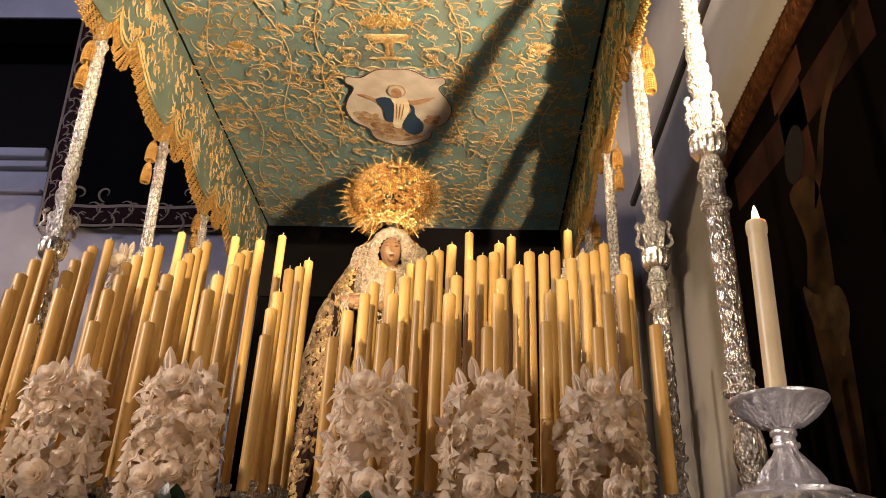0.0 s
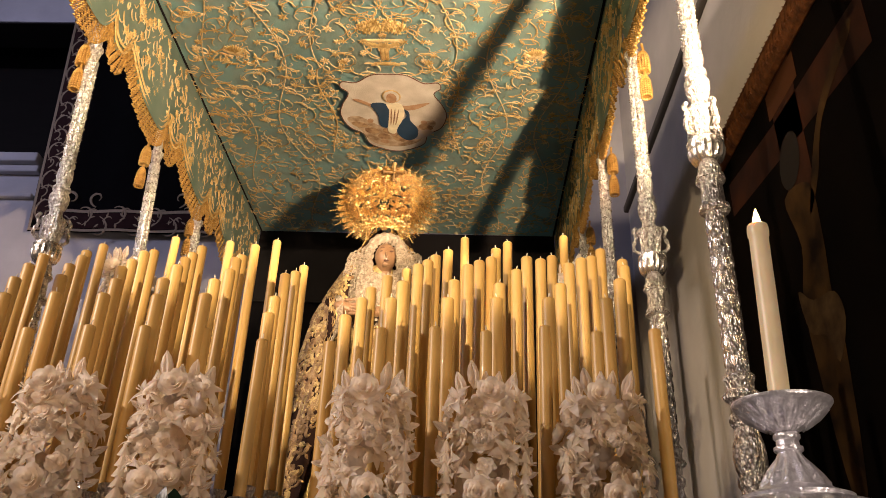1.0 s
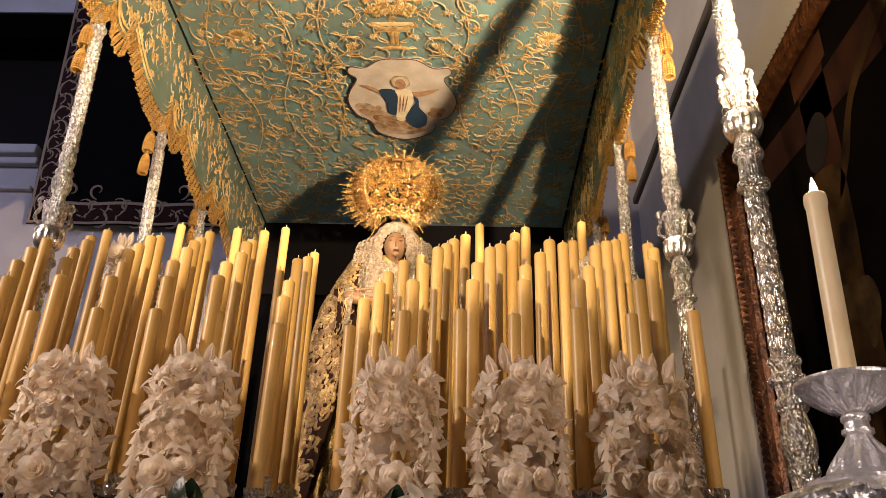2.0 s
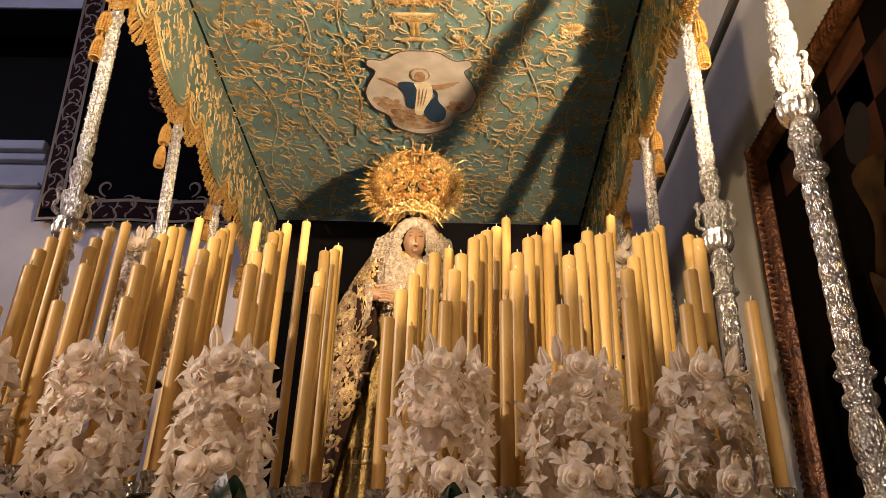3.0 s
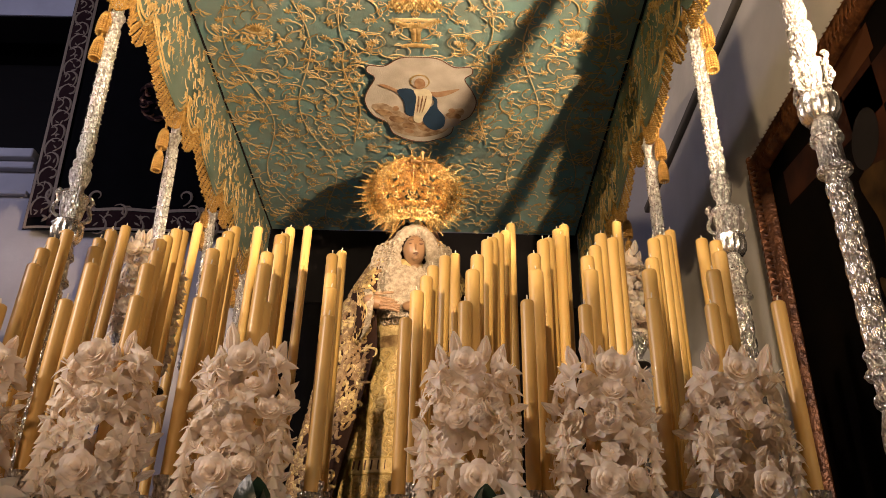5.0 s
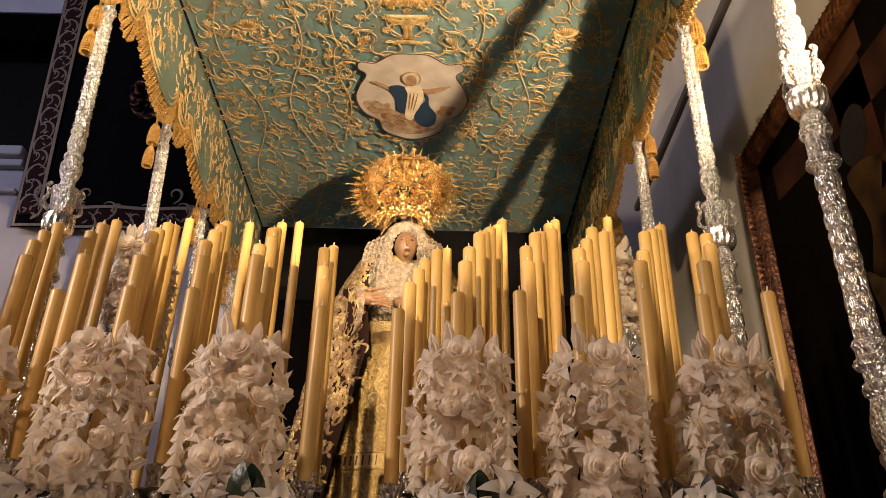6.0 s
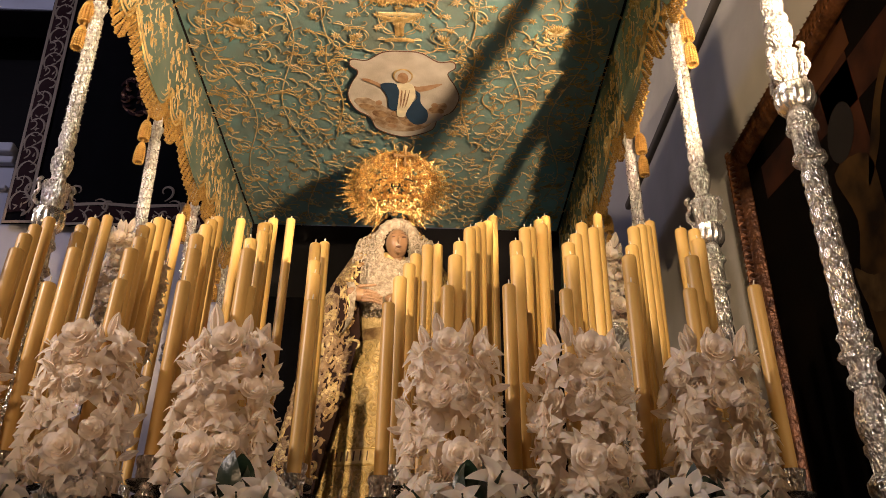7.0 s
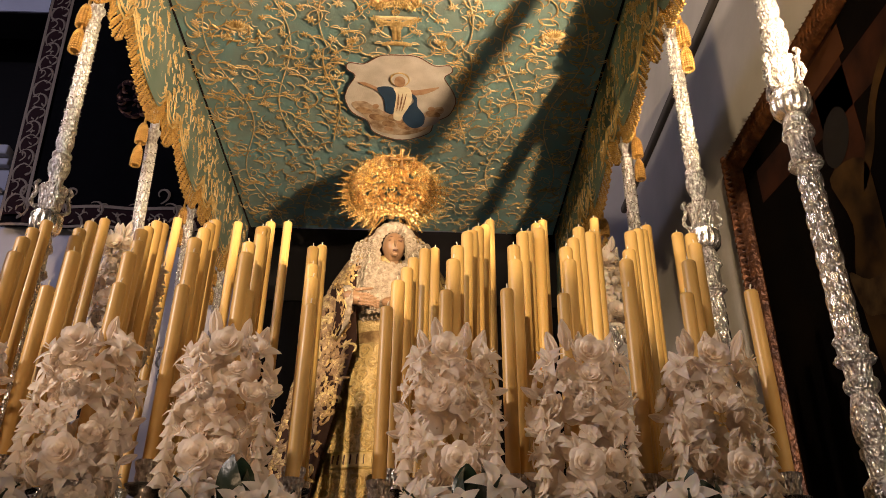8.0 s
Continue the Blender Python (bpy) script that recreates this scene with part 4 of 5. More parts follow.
# belt
st.ribbon([(u, 3.255) for u in np.linspace(-0.9, 0.9, 20)], [0.035] * 20, 0.02, on_saya, 7)
# mantle embroidery: dense scrolls, leaves and flowers from the front edges backwards
for side in (0, 1):
    flat_mantle = lambda p_, v, h: mantle_point(abs(side - p_ / 2.3), v, h)
    for k in range(820):
        p_, zz = 0.02 + 0.62 * random.random(), random.uniform(2.3, 3.86)
        turn = random.choice((-1, 1)) * random.uniform(2.5, 6)
        tone = random.choice((2, 2, 7, 7)) if zz > 3.2 else random.choice((2, 7, 7))
        st.scroll(p_, zz, random.uniform(0.05, 0.11), random.uniform(0, 6.28), turn, random.uniform(0.005, 0.0095), 0.014, flat_mantle, tone, 9)
        st.leaf(p_, zz, random.uniform(0.03, 0.05), random.uniform(0, 6.28), 0.009, 0.013, flat_mantle, tone)
        if k % 5 == 0:
            st.flower(p_, zz, 0.026, 6, 0.016, flat_mantle, tone, k)
    for p_ in (0.15, 0.19):
        st.ribbon([(p_, q) for q in np.linspace(2.32, 3.85, 60)], [0.005] * 60, 0.014, flat_mantle, 7)


# lace veil: hood round the face and ruffles down to the chest
def blob(rel, c, rx, ry, rz, mat, n=16, m=10, bend=None):
    rings = []
    for j in range(m + 1):
        t = -math.pi / 2 + math.pi * j / m
        ring = []
        for i in range(n):
            a = 2 * math.pi * i / n
            p = Vector((rx * math.cos(t) * math.cos(a), ry * math.cos(t) * math.sin(a), rz * math.sin(t)))
            if bend:
                p = bend(p)
            ring.append((c[0] + p.x, c[1] + p.y, c[2] + p.z))
        rings.append(ring)
    loft(rel, rings, mat)


HC = Vector((0.005, 4.13, 3.795))
rings = []
for j, (rr, dy) in enumerate(((0.064, -0.03), (0.086, -0.062), (0.108, -0.05), (0.125, -0.02), (0.14, 0.03), (0.13, 0.09))):
    ring = []
    for i in range(49):
        a = radians(-60 + 300 * i / 48)
        wob = 0.007 * math.sin(i * 1.9 + j * 1.3) + 0.004 * math.sin(i * 4.1)
        low = max(0, -math.sin(a))
        ring.append((HC.x + (rr + wob) * math.cos(a) * (1 + 0.25 * low), HC.y + dy + wob, HC.z + 0.012 + (rr * 1.24 + wob) * math.sin(a) - 0.07 * low))
    rings.append(ring)
loft(st, rings, 3, closed=False)
# ruffles from the hood over the chest
for sx in (-1, 1):
    for lane in range(5):
        for k in range(26):
            s = k / 25
            zc = 3.82 - 0.46 * s
            xc = 0.0 + sx * (0.082 + 0.026 * lane + 0.05 * s * (1 - s) * 2 - max(0, s - 0.55) * 0.14)
            yc = 4.06 - 0.05 * s + 0.016 * lane
            rad = 0.013 + 0.004 * math.sin(k * 2.3 + lane)
            pts = [(rad * math.cos(q), rad * math.sin(q)) for q in np.linspace(0, 6.3, 9)]
            st.ribbon(pts, [0.0045] * 9, 0.009, lambda u, v, h, c=(xc, yc, zc): (c[0] + u, c[1] - h - 0.4 * v, c[2] + v), 3)
    loft(st, [[(sx * (0.055 + 0.03 * i + 0.03 * math.sin(3 * j / 8)) , 4.085 + 0.015 * i - 0.006 * j + 0.006 * math.sin(i * 3 + j), 3.84 - 0.055 * j) for i in range(6)] for j in range(9)], 3, closed=False)
chest = lambda u, v, h: (u, 4.0 - h - 0.05 * (3.7 - v) + 1.8 * u * u, v)
loft(st, [[chest(-0.13 + 0.0173 * i, zz, 0.004 * math.sin(i * 2.0 + k)) for i in range(16)] for k, zz in enumerate(np.linspace(3.36, 3.64, 12))], 3, closed=False)
for k in range(190):
    u, v = random.uniform(-0.125, 0.125), random.uniform(3.38, 3.64)
    rad = random.uniform(0.009, 0.017)
    st.ribbon([(u + rad * math.cos(q), v + rad * math.sin(q)) for q in np.linspace(0, 6.3, 9)], [0.0035] * 9, 0.011, chest, 3)
# head
blob(st, (0.008, 4.105, 3.79), 0.062, 0.072, 0.09, 4, 20, 14, lambda p: Vector((p.x * (1 - 0.25 * max(0, -p.z / 0.09)) + 0.01 * p.z, p.y, p.z)))
blob(st, (0.021, 4.034, 3.782), 0.0075, 0.013, 0.021, 4, 10, 8)
blob(st, (0.019, 4.05, 3.724), 0.02, 0.016, 0.013, 4, 12, 8)
blob(st, (0.01, 4.13, 3.69), 0.04, 0.045, 0.07, 4, 14, 8)
for sx in (-1, 1):
    blob(st, (0.019 + sx * 0.026, 4.041, 3.803), 0.012, 0.006, 0.005, 5, 10, 6)
    st.ribbon([(0.019 + sx * q, 3.822 + 0.006 * math.sin(q * 60)) for q in (0.012, 0.026, 0.042)], [0.0018, 0.0022, 0.0012], 0.003, lambda u, v, h: (u, 4.04 - h + 1.2 * (u - 0.011) ** 2 * 6, v), 5)
blob(st, (0.021, 4.038, 3.745), 0.015, 0.007, 0.0065, 5, 10, 6)
# wide sleeves with lace cuffs and folded hands
SLEEVE = [(0.3, 4.16, 3.52, 0.1), (0.29, 4.05, 3.4, 0.12), (0.24, 3.98, 3.38, 0.105), (0.19, 3.94, 3.4, 0.08)]


def sleeve_point(sx, a, q, out=0.0):
    """q: 0 at the shoulder, 3 at the cuff."""
    i = min(2, int(q))
    p, n_ = Vector(SLEEVE[i]), Vector(SLEEVE[i + 1])
    p = p.lerp(n_, q - i)
    rad = p[3] * (1 + 0.05 * math.sin(a * 5 + q * 2)) + out
    return (sx * (p[0] + 0.3 * rad * math.cos(a)), p[1] + 0.75 * rad * math.cos(a), p[2] - 0.03 + 1.2 * rad * math.sin(a))


for sx in (-1, 1):
    loft(st, [[sleeve_point(sx, a, q) for a in np.linspace(0, 6.283, 24)] for q in np.linspace(0, 2.2, 8)], 0)
    loft(st, [[sleeve_point(sx, a, q, 0.004 * math.sin(a * 11)) for a in np.linspace(0, 6.283, 40)] for q in np.linspace(2.15, 3.0, 6)], 3)
    on_sleeve = lambda u, v, h: sleeve_point(sx, u / 0.1, v / 0.09, h + 0.002)
    for k in range(110):
        u, v = random.uniform(0.16, 0.5), random.uniform(0.0, 0.18)
        st.scroll(u, v, random.uniform(0.04, 0.08), random.uniform(0, 6.28), random.uniform(-5, 5), 0.006, 0.009, on_sleeve, random.choice((2, 6, 7)), 8)
    for k in range(70):
        u, v = random.uniform(0.16, 0.5), random.uniform(0.195, 0.262)
        st.ribbon([(u + 0.011 * math.cos(q), v + 0.011 * math.sin(q)) for q in np.linspace(0, 6.3, 8)], [0.0035] * 8, 0.008, on_sleeve, 3)
# the hand laid over the other, fingers towards the middle
blob(st, (-0.165, 3.915, 3.405), 0.058, 0.03, 0.036, 4, 16, 10, lambda p: Vector((p.x, p.y, p.z - 0.2 * p.x)))
for k in range(4):
    tip = Vector((-0.125, 3.9 - 0.004 * k, 3.418 - 0.019 * k))
    for q in range(6):
        blob(st, (tip.x + 0.0155 * q, tip.y - 0.002 * q, tip.z - 0.0016 * q * q * (1 - 0.15 * k)), 0.0175 - 0.001 * q, 0.0085, 0.0095 - 0.0006 * q, 4, 8, 6)
for q in range(5):
    blob(st, (-0.15 + 0.016 * q, 3.89, 3.437 + 0.002 * q), 0.0175, 0.0085, 0.0095 - 0.0006 * q, 4, 8, 6)
blob(st, (0.02, 3.95, 3.4), 0.055, 0.03, 0.03, 4, 14, 8)
statue = st.build("statue", [MANTLE, SAYA, GOLD_THREAD, LACE, SKIN, FEATURE, BROCADE, AGED])
statue["kind"] = "thing"
tagged(statue, "carved veiled statue in gold-embroidered dress and dark mantle", "statue")

crown = empty("halo_crown", (-0.01, 4.12, 4.172), label="gold halo crown with long rays and filigree", category="crown")
crown.rotation_euler = (radians(-6), 0, 0)
crown.scale = (1.12, 1.05, 1.08)
RAY = {}


def bead_on(bm, x, z, s, y=0.0):
    add_tube(bm, [(x - s, y, z), (x, y, z), (x + s, y, z)], [0.001, s * 0.9, 0.001], 5)


# tall beaded points, with fans of thin rays between them
POINTS = 33
for k in range(POINTS * 3 + 1):
    a = radians(-70 + 320 * k / (POINTS * 3))
    kind = ("point" if (k // 3) % 2 else "short_point") if k % 3 == 0 else "fan"
    if kind not in RAY:
        bm = bmesh.new()
        if kind == "fan":
            for d in (-0.013, -0.007, 0.0, 0.006, 0.013):
                add_tube(bm, [(0.15, 0.012, d * 0.4), (0.278 - 2 * abs(d), 0.012, d)], [0.0024, 0.0007], 4)
            bead_on(bm, 0.2, 0.004, 0.0065)
            bead_on(bm, 0.224, -0.003, 0.0055)
        else:
            ln = 0.302 if kind == "point" else 0.28
            add_tube(bm, [(0.15, 0, 0), (ln, 0, 0)], [0.0035, 0.0012], 5)
            for q in range(9):
                f = q / 8
                bead_on(bm, 0.19 + (ln - 0.194) * f, 0.0, 0.0105 - 0.005 * f)
            for q in range(5):
                f = q / 4
                for s in (-1, 1):
                    bead_on(bm, 0.19 + 0.062 * f, s * (0.019 - 0.011 * f), 0.0078 - 0.002 * f)
        bmesh.ops.recalc_face_normals(bm, faces=bm.faces)
        ob = part("ray", bm, GOLD, crown, smooth=False)
        RAY[kind] = ob.data
    else:
        ob = part("ray", None, None, crown, data=RAY[kind])
    ob.matrix_basis = Matrix.Rotation(-a, 4, "Y") @ pose(0, 0.01, 0)
# pierced dome of scrolls, flowers and beads, alike on both sides
random.seed(3)
fil = Relief()
dome = lambda u, v, h: (u, -h - 0.11 * math.sqrt(max(0.0, 1 - (u * u + v * v) / 0.045)), v)
gaps = [(0.055, 0.03, 0.013), (0.1, -0.02, 0.01), (0.02, 0.07, 0.012)]
for k in range(680):
    a, r = random.uniform(-1.57, 1.57), 0.2 * math.sqrt(random.random())
    x, y = r * math.cos(a), r * math.sin(a)
    if any((x - gx) ** 2 + (y - gy) ** 2 < gr * gr for gx, gy, gr in gaps):
        continue
    kind = random.random()
    tip, bend, size = random.uniform(0, 6.3), random.choice((-4.5, 4.5)), random.uniform(0.026, 0.05)
    for sx in (-1, 1):
        place = lambda u, v, h, sx=sx: dome(sx * u, v, h)
        if kind < 0.35:
            fil.scroll(x, y, size, tip, bend, 0.0042, 0.014, place, 0, 8)
        elif kind < 0.5:
            fil.flower(x, y, size * 0.42, 6, 0.016, place, 0, a)
        else:
            fil.bead(place(x, y, 0.01), 0.0045 + 0.06 * (size - 0.026))
for rr in (0.186, 0.2):
    for k in range(100):
        a = radians(-68 + 316 * k / 99)
        fil.bead((rr * math.cos(a), -0.01, rr * math.sin(a)), 0.0062)
# arched bands over the dome and a beaded rim along the brow
for reach in (-0.15, -0.075, 0.0, 0.075, 0.15):
    for q in range(24):
        v = -0.17 + 0.33 * q / 23
        fil.bead(dome(reach * math.sqrt(max(0.0, 1 - (v + 0.02) ** 2 / 0.04)), v, 0.014), 0.0058)
for k in range(120):
    u, f = random.uniform(-0.125, 0.125), random.random()
    fil.bead((u, -0.1 + 2.2 * u * u + 0.03 * f, -0.165 - 0.055 * f - 1.2 * u * u), random.uniform(0.0045, 0.0075))
fil.build("filigree", [GOLD], crown, "pierced gold filigree", smooth=False)
bm = bmesh.new()
for k in range(44):
    q = 2 * math.pi * k / 44
    add_tube(bm, [(0.09 * math.cos(q), 0.02 + 0.1 * math.sin(q), -0.225), (0.093 * math.cos(q), 0.02 + 0.103 * math.sin(q), -0.21), (0.09 * math.cos(q), 0.02 + 0.1 * math.sin(q), -0.195)], [0.003, 0.0068, 0.003], 5)
bmesh.ops.recalc_face_normals(bm, faces=bm.faces)
part("circlet", bm, GOLD, crown, "beaded gold circlet")
bm = bmesh.new()
for a in range(4):
    q = 1.5708 * a
    c, s = math.cos(q), math.sin(q)
    add_tube(bm, [(0.04 + 0.008 * c, -0.135, 0.095 + 0.008 * s), (0.04 + 0.045 * c, -0.14, 0.095 + 0.045 * s), (0.04 + 0.056 * c, -0.14, 0.095 + 0.056 * s), (0.04 + 0.068 * c, -0.14, 0.095 + 0.068 * s)], [0.006, 0.0065, 0.014, 0.002], 7)
bmesh.ops.recalc_face_normals(bm, faces=bm.faces)
part("cross", bm, AGED, crown, "aged gold cross with flared ends")

# ---- white wax flowers ----
def petal(bm, length, width, curl, cup, m, n=5, point=1.0, blunt=1.0):
    """A petal along +x that rises by curl, cupped across."""
    rows = []
    for i in range(n):
        s = i / (n - 1)
        w = width * math.sin(math.pi * min(0.98, 0.12 + 0.86 * s ** point)) ** blunt + 0.0005
        ruffle = 0.0012 * math.sin(s * 9 + length * 900)
        rows.append([bm.verts.new(m @ Vector((length * s * math.cos(curl * s), q * w, length * s * math.sin(curl * s) + cup * (q * q) * w + ruffle * q))) for q in (-1, -0.55, 0, 0.55, 1)])
    for a, b in zip(rows, rows[1:]):
        for k in range(4):
            bm.faces.new((a[k], a[k + 1], b[k + 1], b[k]))


def turned(a, tilt=0.0, r=0.0, z=0.0):
    return Matrix.Rotation(a, 4, "Z") @ Matrix.Translation((r, 0, z)) @ Matrix.Rotation(-tilt, 4, "Y")


def flower_mesh(kind):
    bm = bmesh.new()
    if kind == "lily_bloom":
        for k in range(6):
            petal(bm, 0.058, 0.017 if k % 2 else 0.013, -1.0 if k % 2 else -0.6, 0.5, turned(k * math.pi / 3, 1.05, 0.002), 7)
        for k in range(3):
            add_tube(bm, [(0, 0, 0), (0.006 * math.cos(k * 2.1), 0.006 * math.sin(k * 2.1), 0.04)], [0.0015, 0.002], 4)
    elif kind == "rose_bloom":
        for lay, (cnt, tilt, ln, wd) in enumerate(((3, 1.35, 0.02, 0.011), (4, 1.05, 0.028, 0.016), (5, 0.65, 0.036, 0.019), (6, 0.2, 0.042, 0.019))):
            for k in range(cnt):
                petal(bm, ln, wd, -0.35 + 0.25 * lay, 0.35, turned(k * 2 * math.pi / cnt + lay * 0.5, tilt, 0.003, 0.012 - 0.003 * lay), 7, 1.0, 0.5)
    elif kind == "ranunculus_bloom":
        for lay in range(7):
            for k in range(9):
                petal(bm, 0.016 + 0.0036 * lay, 0.012, 0.9, 0.5, turned(k * 2 * math.pi / 9 + lay * 0.35, 1.35 - 0.13 * lay, 0.004, 0.02 - 0.0024 * lay), 6, 0.9, 0.45)
    elif kind == "round_bloom":
        for k in range(5):
            petal(bm, 0.038, 0.017, -0.3, 0.35, turned(k * 2 * math.pi / 5, 0.4), 7, 1.1, 0.5)
        add_lathe(bm, [(0.006, 0), (0.007, 0.006), (0.002, 0.01)], 8)
    elif kind == "bud":
        for k in range(4):
            petal(bm, 0.06, 0.012, 0.25, 0.9, turned(k * math.pi / 2, 1.4, 0.004), 5, 0.9)
    elif kind == "bell_string":
        for k in range(6):
            r = 0.011 + 0.0012 * k
            z = -0.024 * k
            rings = []
            for rr, dz in ((0.003, 0.0), (r * 0.5, -0.006), (r, -0.026)):
                rings.append([bm.verts.new((rr * (1 + (0.3 if rr == r else 0) * math.cos(5 * a)) * math.cos(a), rr * (1 + (0.3 if rr == r else 0) * math.cos(5 * a)) * math.sin(a), z + dz)) for a in np.linspace(0, 2 * math.pi, 20, endpoint=False)])
            for a, b in zip(rings, rings[1:]):
                for i in range(20):
                    bm.faces.new((a[i], a[(i + 1) % 20], b[(i + 1) % 20], b[i]))
    data = bpy.data.meshes.new(kind)
    bm.to_mesh(data)
    bm.free()
    data.materials.append(PETAL)
    for p in data.polygons:
        p.use_smooth = True
    return data


FLOWERS = {k: flower_mesh(k) for k in ("lily_bloom", "rose_bloom", "ranunculus_bloom", "round_bloom", "bud", "bell_string")}
up_z = Vector((0, 0, 1))


def put_flower(kind, parent, place, way, scale=1.0, spin=0.0):
    ob = part(kind, None, None, parent, data=FLOWERS[kind])
    q = Vector(way).to_track_quat("Z", "Y") if kind != "bell_string" else Euler((0, 0, spin)).to_quaternion()
    ob.matrix_basis = Matrix.Translation(place) @ q.to_matrix().to_4x4() @ Matrix.Rotation(spin, 4, "Z") @ Matrix.Diagonal((scale, scale, scale, 1))
    return ob


def bouquet(place, seed, height=0.39, width=0.086, base=0.06, mirror=1):
    """A vase with a tall bouquet; z is up from the vase's foot."""
    random.seed(seed)
    v = empty("flower_vase", place, label="silver vase with tall bouquet of white wax flowers", category="flower vase", group="vases of wax flowers")
    part("vase", lathe([(0.045, 0), (0.045, 0.008), (0.016, 0.02), (0.02, 0.035), (0.04, 0.06), (0.048, 0.09), (0.04, 0.11), (0.05, 0.12), (0.03, 0.121)], 24), SILVER, v, "small silver vase")
    mid = base + height * 0.52
    def at(a, z):
        s = (z - base) / height
        r = width * (0.72 + 0.35 * math.sin(3.0 * s + 0.2)) * (1 if s < 0.75 else 1 - 1.3 * (s - 0.75))
        return Vector((r * math.cos(a), 0.72 * r * math.sin(a), z)), Vector((math.cos(a), math.sin(a), 0.25))
    # core of stems and petals
    for k in range(44):
        a, z = random.uniform(0, 6.28), base + height * random.uniform(0.1, 0.85)
        p, w = at(a, z)
        put_flower(random.choice(("round_bloom", "lily_bloom", "rose_bloom")), v, p * 0.55 + Vector((0, 0, z * 0.45)), w, random.uniform(0.7, 0.9), random.uniform(0, 6))
    # outer blooms
    n = 84
    for k in range(n):
        a = k * 2.399 + random.uniform(-0.3, 0.3)
        z = base + height * (0.04 + 0.86 * k / n)
        p, w = at(a, z)
        w = w + Vector((random.uniform(-0.4, 0.4), random.uniform(-0.4, 0.4), random.uniform(-0.3, 0.6)))
        put_flower(random.choice(("lily_bloom", "lily_bloom", "round_bloom", "rose_bloom", "bud")), v, p, w, random.uniform(0.52, 0.78), random.uniform(0, 6))
    # chosen blooms on the side towards the nave
    put_flower("ranunculus_bloom", v, (0.01 * mirror, -width * 1.0, mid + 0.015), (0.1 * mirror, -1, -0.1), 1.1)
    put_flower("rose_bloom", v, (-0.01 * mirror, -width * 0.85, mid + 0.12), (0, -1, 0.2), 0.95)
    put_flower("rose_bloom", v, (0.015 * mirror, -width * 0.9, mid - 0.11), (0, -1, 0.1), 1.0)
    put_flower("lily_bloom", v, (-width * 0.75, -width * 0.5, mid + 0.11), (-0.8, -0.8, 0.5), 0.8)
    put_flower("lily_bloom", v, (width * 0.8, -width * 0.5, mid + 0.12), (0.9, -0.8, 0.5), 0.8)
    for k in range(5):
        put_flower("bud", v, (width * (-0.6 + 0.3 * k), -0.02 + random.uniform(-0.03, 0.03), base + height * (0.84 + 0.06 * (k % 2))), (-0.3 + 0.15 * k, -0.1, 1), random.uniform(0.9, 1.25))
    for sx in (-1, 1):
        put_flower("bell_string", v, (sx * width * 1.05, -width * 0.55, mid - 0.005 + random.uniform(-0.02, 0.03)), (0, 0, 1), 1.0, random.random())
    return v


for i, x in enumerate((-0.80, -0.51, -0.225, 0.245, 0.52, 0.795)):
    bouquet((x, 1.99, 1.95), 40 + i, mirror=1 if i % 2 else -1)
# taller bouquets that stand behind the candles
STAND = material("stand_wood", (0.02, 0.014, 0.01), 0.6)
for i, (x, y, z) in enumerate(((-0.97, 3.06, 2.76), (-0.81, 2.97, 2.62), (0.93, 3.29, 2.87))):
    stand = empty("vase_stand", (x, y, 1.95), label="dark wooden stand under a vase", category="stand", group="vase stands")
    part("stand_post", lathe([(0.06, 0), (0.06, 0.02), (0.02, 0.04), (0.02, z - 1.97), (0.05, z - 1.955), (0.05, z - 1.95)], 16), STAND, stand)
    v = bouquet((x, y, z), 60 + i, 0.44, 0.056 if i != 1 else 0.03)
    if i == 1:
        for k in range(4):
            put_flower("bell_string", v, (-0.01 + 0.012 * k, -0.055, 0.45 - 0.1 * k), (0, 0, 1), 1.0, k)


bm = bmesh.new()
petal(bm, 0.058, 0.016, -0.8, 0.5, turned(0, 1.0, 0.002), 7)
part_mesh = part("petal", bm, PETAL)
LILY_PETAL = part_mesh.data
bpy.data.objects.remove(part_mesh)
core = bmesh.new()
add_lathe(core, [(0.002, -0.012), (0.004, -0.004), (0.0045, 0.004), (0.0015, 0.03), (0.003, 0.034)], 8)
core_ob = part("lily_bloom", core, LEAF)
LILY_CORE = core_ob.data
bpy.data.objects.remove(core_ob)


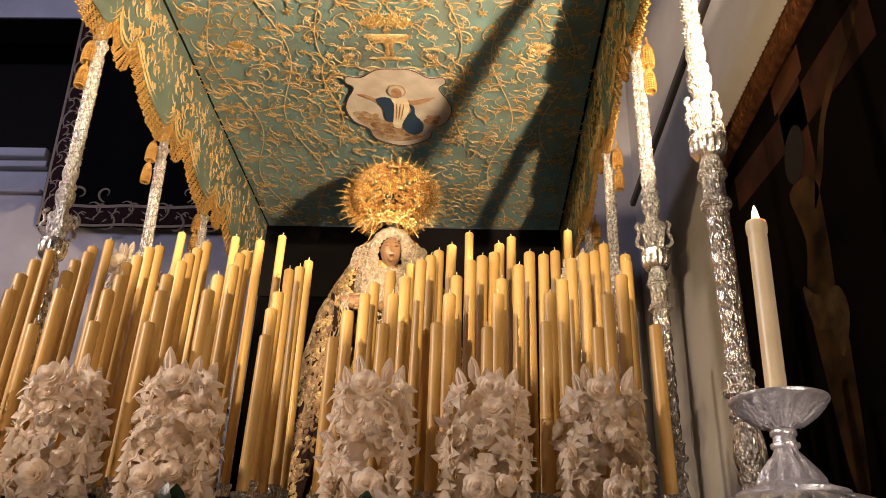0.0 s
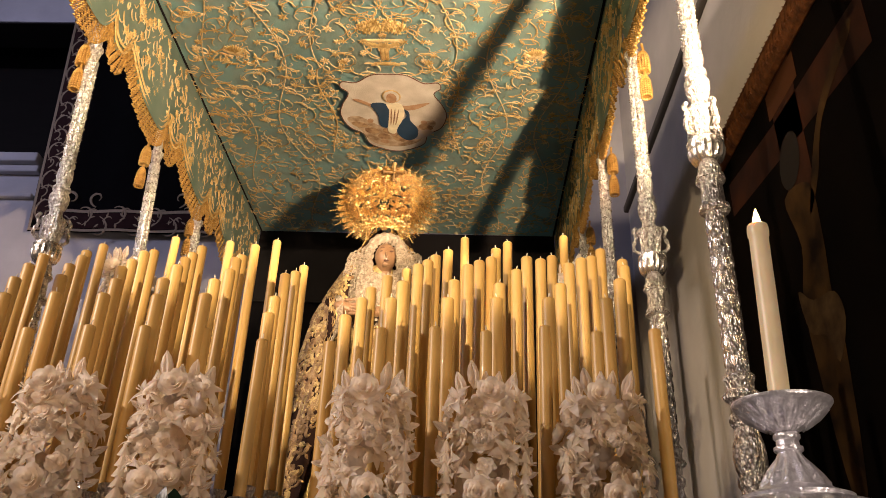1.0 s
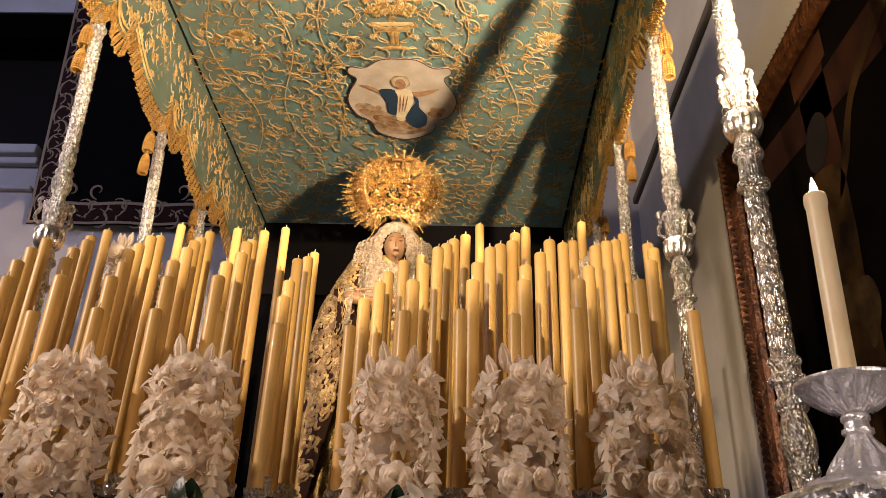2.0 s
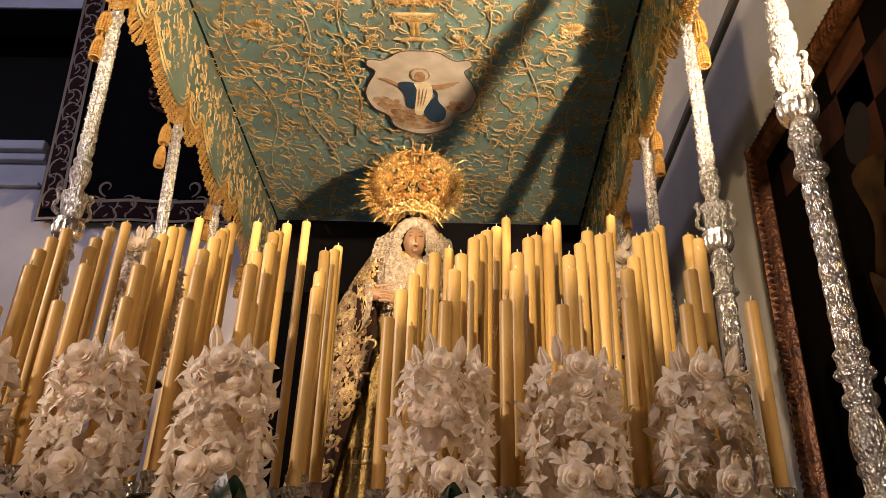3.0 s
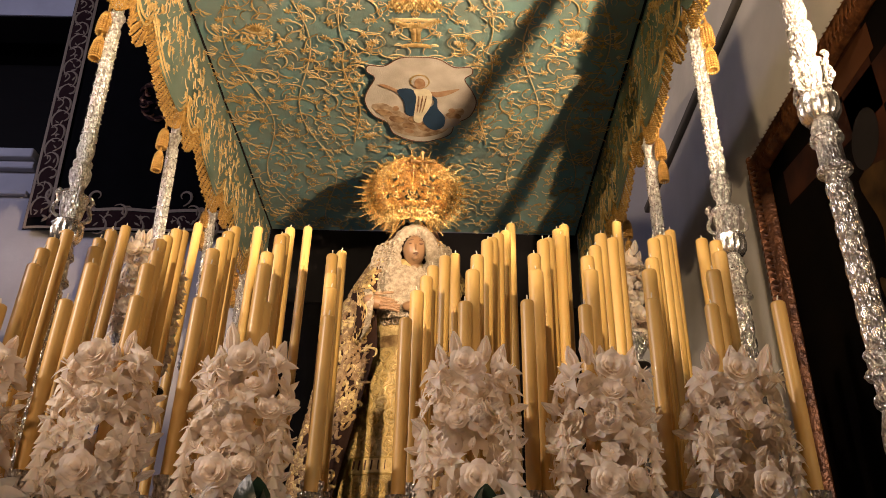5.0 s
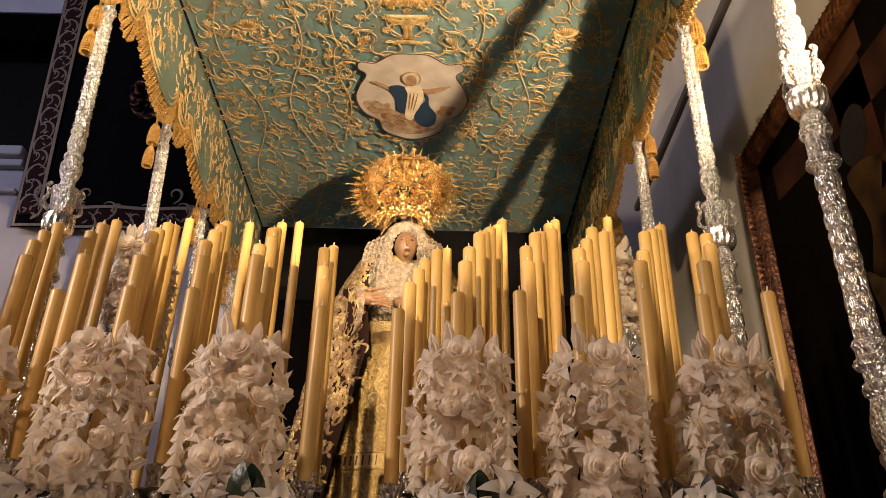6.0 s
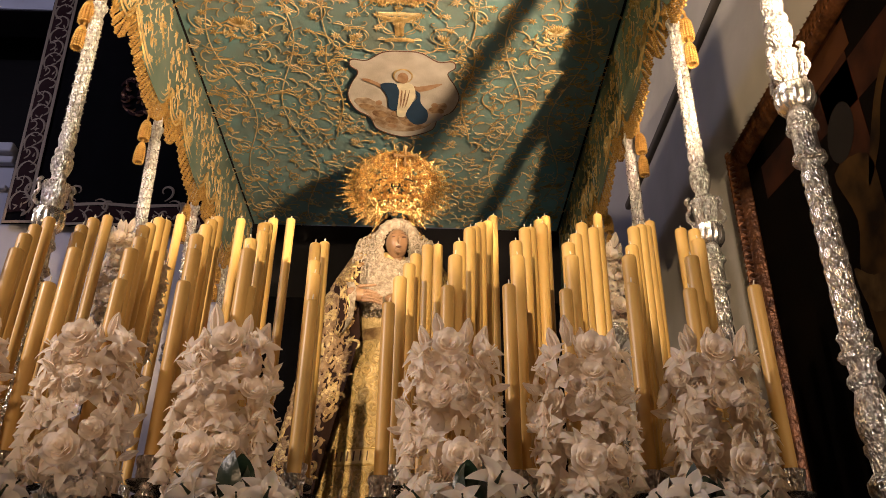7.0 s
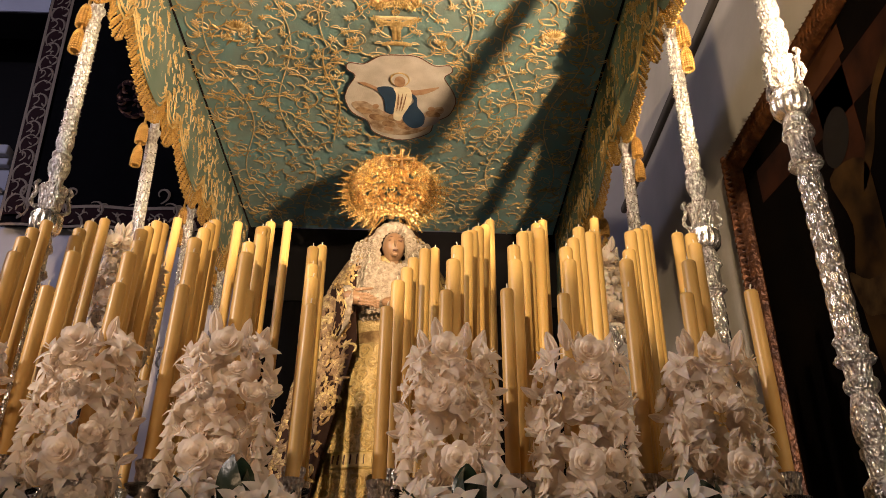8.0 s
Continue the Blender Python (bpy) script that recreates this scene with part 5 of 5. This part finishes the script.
# fresh lilies with dark leaves along the front edge
def lily_spray(place, seed):
    random.seed(seed)
    s = empty("lily_spray", place, label="fresh white lilies with dark green leaves", category="flowers", group="lily sprays")
    part("stem", tube([(0, 0, 0), (0, -0.01, 0.05)], [0.02, 0.015], 8), LEAF, s)
    for k in range(4):
        a = -2.6 + k * 0.7 + random.uniform(-0.2, 0.2)
        bm = bmesh.new()
        petal(bm, random.uniform(0.08, 0.115), 0.026, 0.9, 0.5, Matrix.Translation((0, 0, 0.02)) @ turned(a, random.uniform(0.3, 0.9)), 7)
        part("leaf", bm, LEAF, s, "dark green leaf")
    for k in range(8):
        a = k * 0.785 + random.uniform(-0.3, 0.3)
        p = Vector((0.09 * math.cos(a), 0.05 * math.sin(a), 0.05 + random.uniform(-0.02, 0.025)))
        bloom = part("lily_bloom", None, None, s, data=LILY_CORE)
        way = Vector((math.cos(a), math.sin(a) - 0.6, 0.8)).to_track_quat("Z", "Y").to_matrix().to_4x4()
        size = random.uniform(0.7, 0.95)
        bloom.matrix_basis = Matrix.Translation(p) @ way @ Matrix.Rotation(random.uniform(0, 6), 4, "Z") @ Matrix.Diagonal((size, size, size, 1))
        for m in range(6):
            piece = part("petal", None, None, bloom, data=LILY_PETAL)
            piece.matrix_basis = Matrix.Rotation(m * math.pi / 3, 4, "Z") @ Matrix.Rotation(0.25 * (m % 2) - 0.1, 4, "Y")
    return s


for i, (x, y) in enumerate(((-0.62, 1.80), (-0.13, 1.80), (0.27, 1.80), (0.70, 1.81))):
    lily_spray((x, y, 1.95), 80 + i)

# ---- silver candlestick with a burning candle ----
CREAM_WAX = material("cream_wax", (0.82, 0.68, 0.46), 0.4, colour2=(0.74, 0.6, 0.38), scale=12, sub=0.4)
stick = empty("altar_candlestick", (1.045, 1.53, 1.92), label="chased silver candlestick with a burning white candle", category="candlestick")
part("base", lathe([(0.14, 0.0), (0.142, 0.02), (0.132, 0.045), (0.14, 0.06), (0.152, 0.075), (0.154, 0.086), (0.146, 0.097), (0.125, 0.108), (0.1, 0.115), (0.092, 0.119), (0.094, 0.124), (0.075, 0.131), (0.06, 0.138)], 160, (20, 0.06, 0.02, 0.1)), CHASED, stick, "gadrooned silver base")
part("neck", lathe([(0.06, 0.138), (0.054, 0.146), (0.046, 0.16), (0.034, 0.177), (0.024, 0.192), (0.02, 0.2), (0.025, 0.204), (0.025, 0.21), (0.02, 0.213), (0.019, 0.222), (0.023, 0.226), (0.023, 0.232), (0.019, 0.236)], 96, (12, 0.1, 0.14, 0.18)), CHASED, stick, "leaf-chased silver neck")
part("drip_bowl", lathe([(0.019, 0.236), (0.026, 0.24), (0.038, 0.248), (0.057, 0.262), (0.075, 0.276), (0.084, 0.282), (0.087, 0.286), (0.087, 0.29), (0.079, 0.291), (0.03, 0.285)], 120, (20, 0.05, 0.24, 0.278)), CHASED, stick, "leaf-chased silver drip bowl")
leaves = Relief()
on_bowl = lambda u, v, h: ((0.03 + 0.8 * v + h) * math.cos(u), (0.03 + 0.8 * v + h) * math.sin(u), 0.243 + 0.58 * v - h)
on_dome = lambda u, v, h: ((0.155 - v) * math.cos(u), (0.155 - v) * math.sin(u), 0.09 + 0.32 * v + h)
for k in range(20):
    a = k * math.pi / 10
    leaves.ribbon([(a, q) for q in (0.004, 0.02, 0.04, 0.058)], [0.05, 0.09, 0.09, 0.02], 0.005, on_bowl)
    leaves.ribbon([(a + 0.157 + 0.05 * math.sin(q * 70), q) for q in (0.004, 0.02, 0.035, 0.05)], [0.03, 0.07, 0.06, 0.02], 0.008, on_dome)
leaves.build("chased_leaves", [CHASED], stick, "raised silver leaves")
lit = empty("burning_candle", (1.044, 1.53, 2.2), label="thick white wax candle burning with a small flame", category="candle")
lit.rotation_euler = (0, radians(1.9), 0)
part("wax_shaft", lathe([(0.0192, 0), (0.0188, 0.345), (0.0185, 0.352), (0.0205, 0.357), (0.0212, 0.366), (0.0208, 0.374), (0.0195, 0.381), (0.012, 0.383), (0.008, 0.379)], 28), CREAM_WAX, lit, "white wax shaft with melted rim")
part("wick", tube([(0, 0, 0.378), (0.001, 0, 0.39)], [0.002, 0.002]), FEATURE, lit)
FLAME = bpy.data.materials.new("flame")
FLAME.use_nodes = True
fb = FLAME.node_tree.nodes["Principled BSDF"]
fb.inputs["Base Color"].default_value = (1, 0.7, 0.3, 1)
fb.inputs["Emission Color"].default_value = (1.0, 0.66, 0.28, 1)
fb.inputs["Emission Strength"].default_value = 14
flame_light = lamp("candle_flame_light", "POINT", (1.057, 1.53, 2.632), (1.057, 1.53, 2.0), 3.0, (1.0, 0.62, 0.28), 0.012)
part("flame", lathe([(0.001, 0.383), (0.0055, 0.387), (0.0078, 0.393), (0.0056, 0.405), (0.0024, 0.415), (0.0005, 0.421)], 12), FLAME, lit)
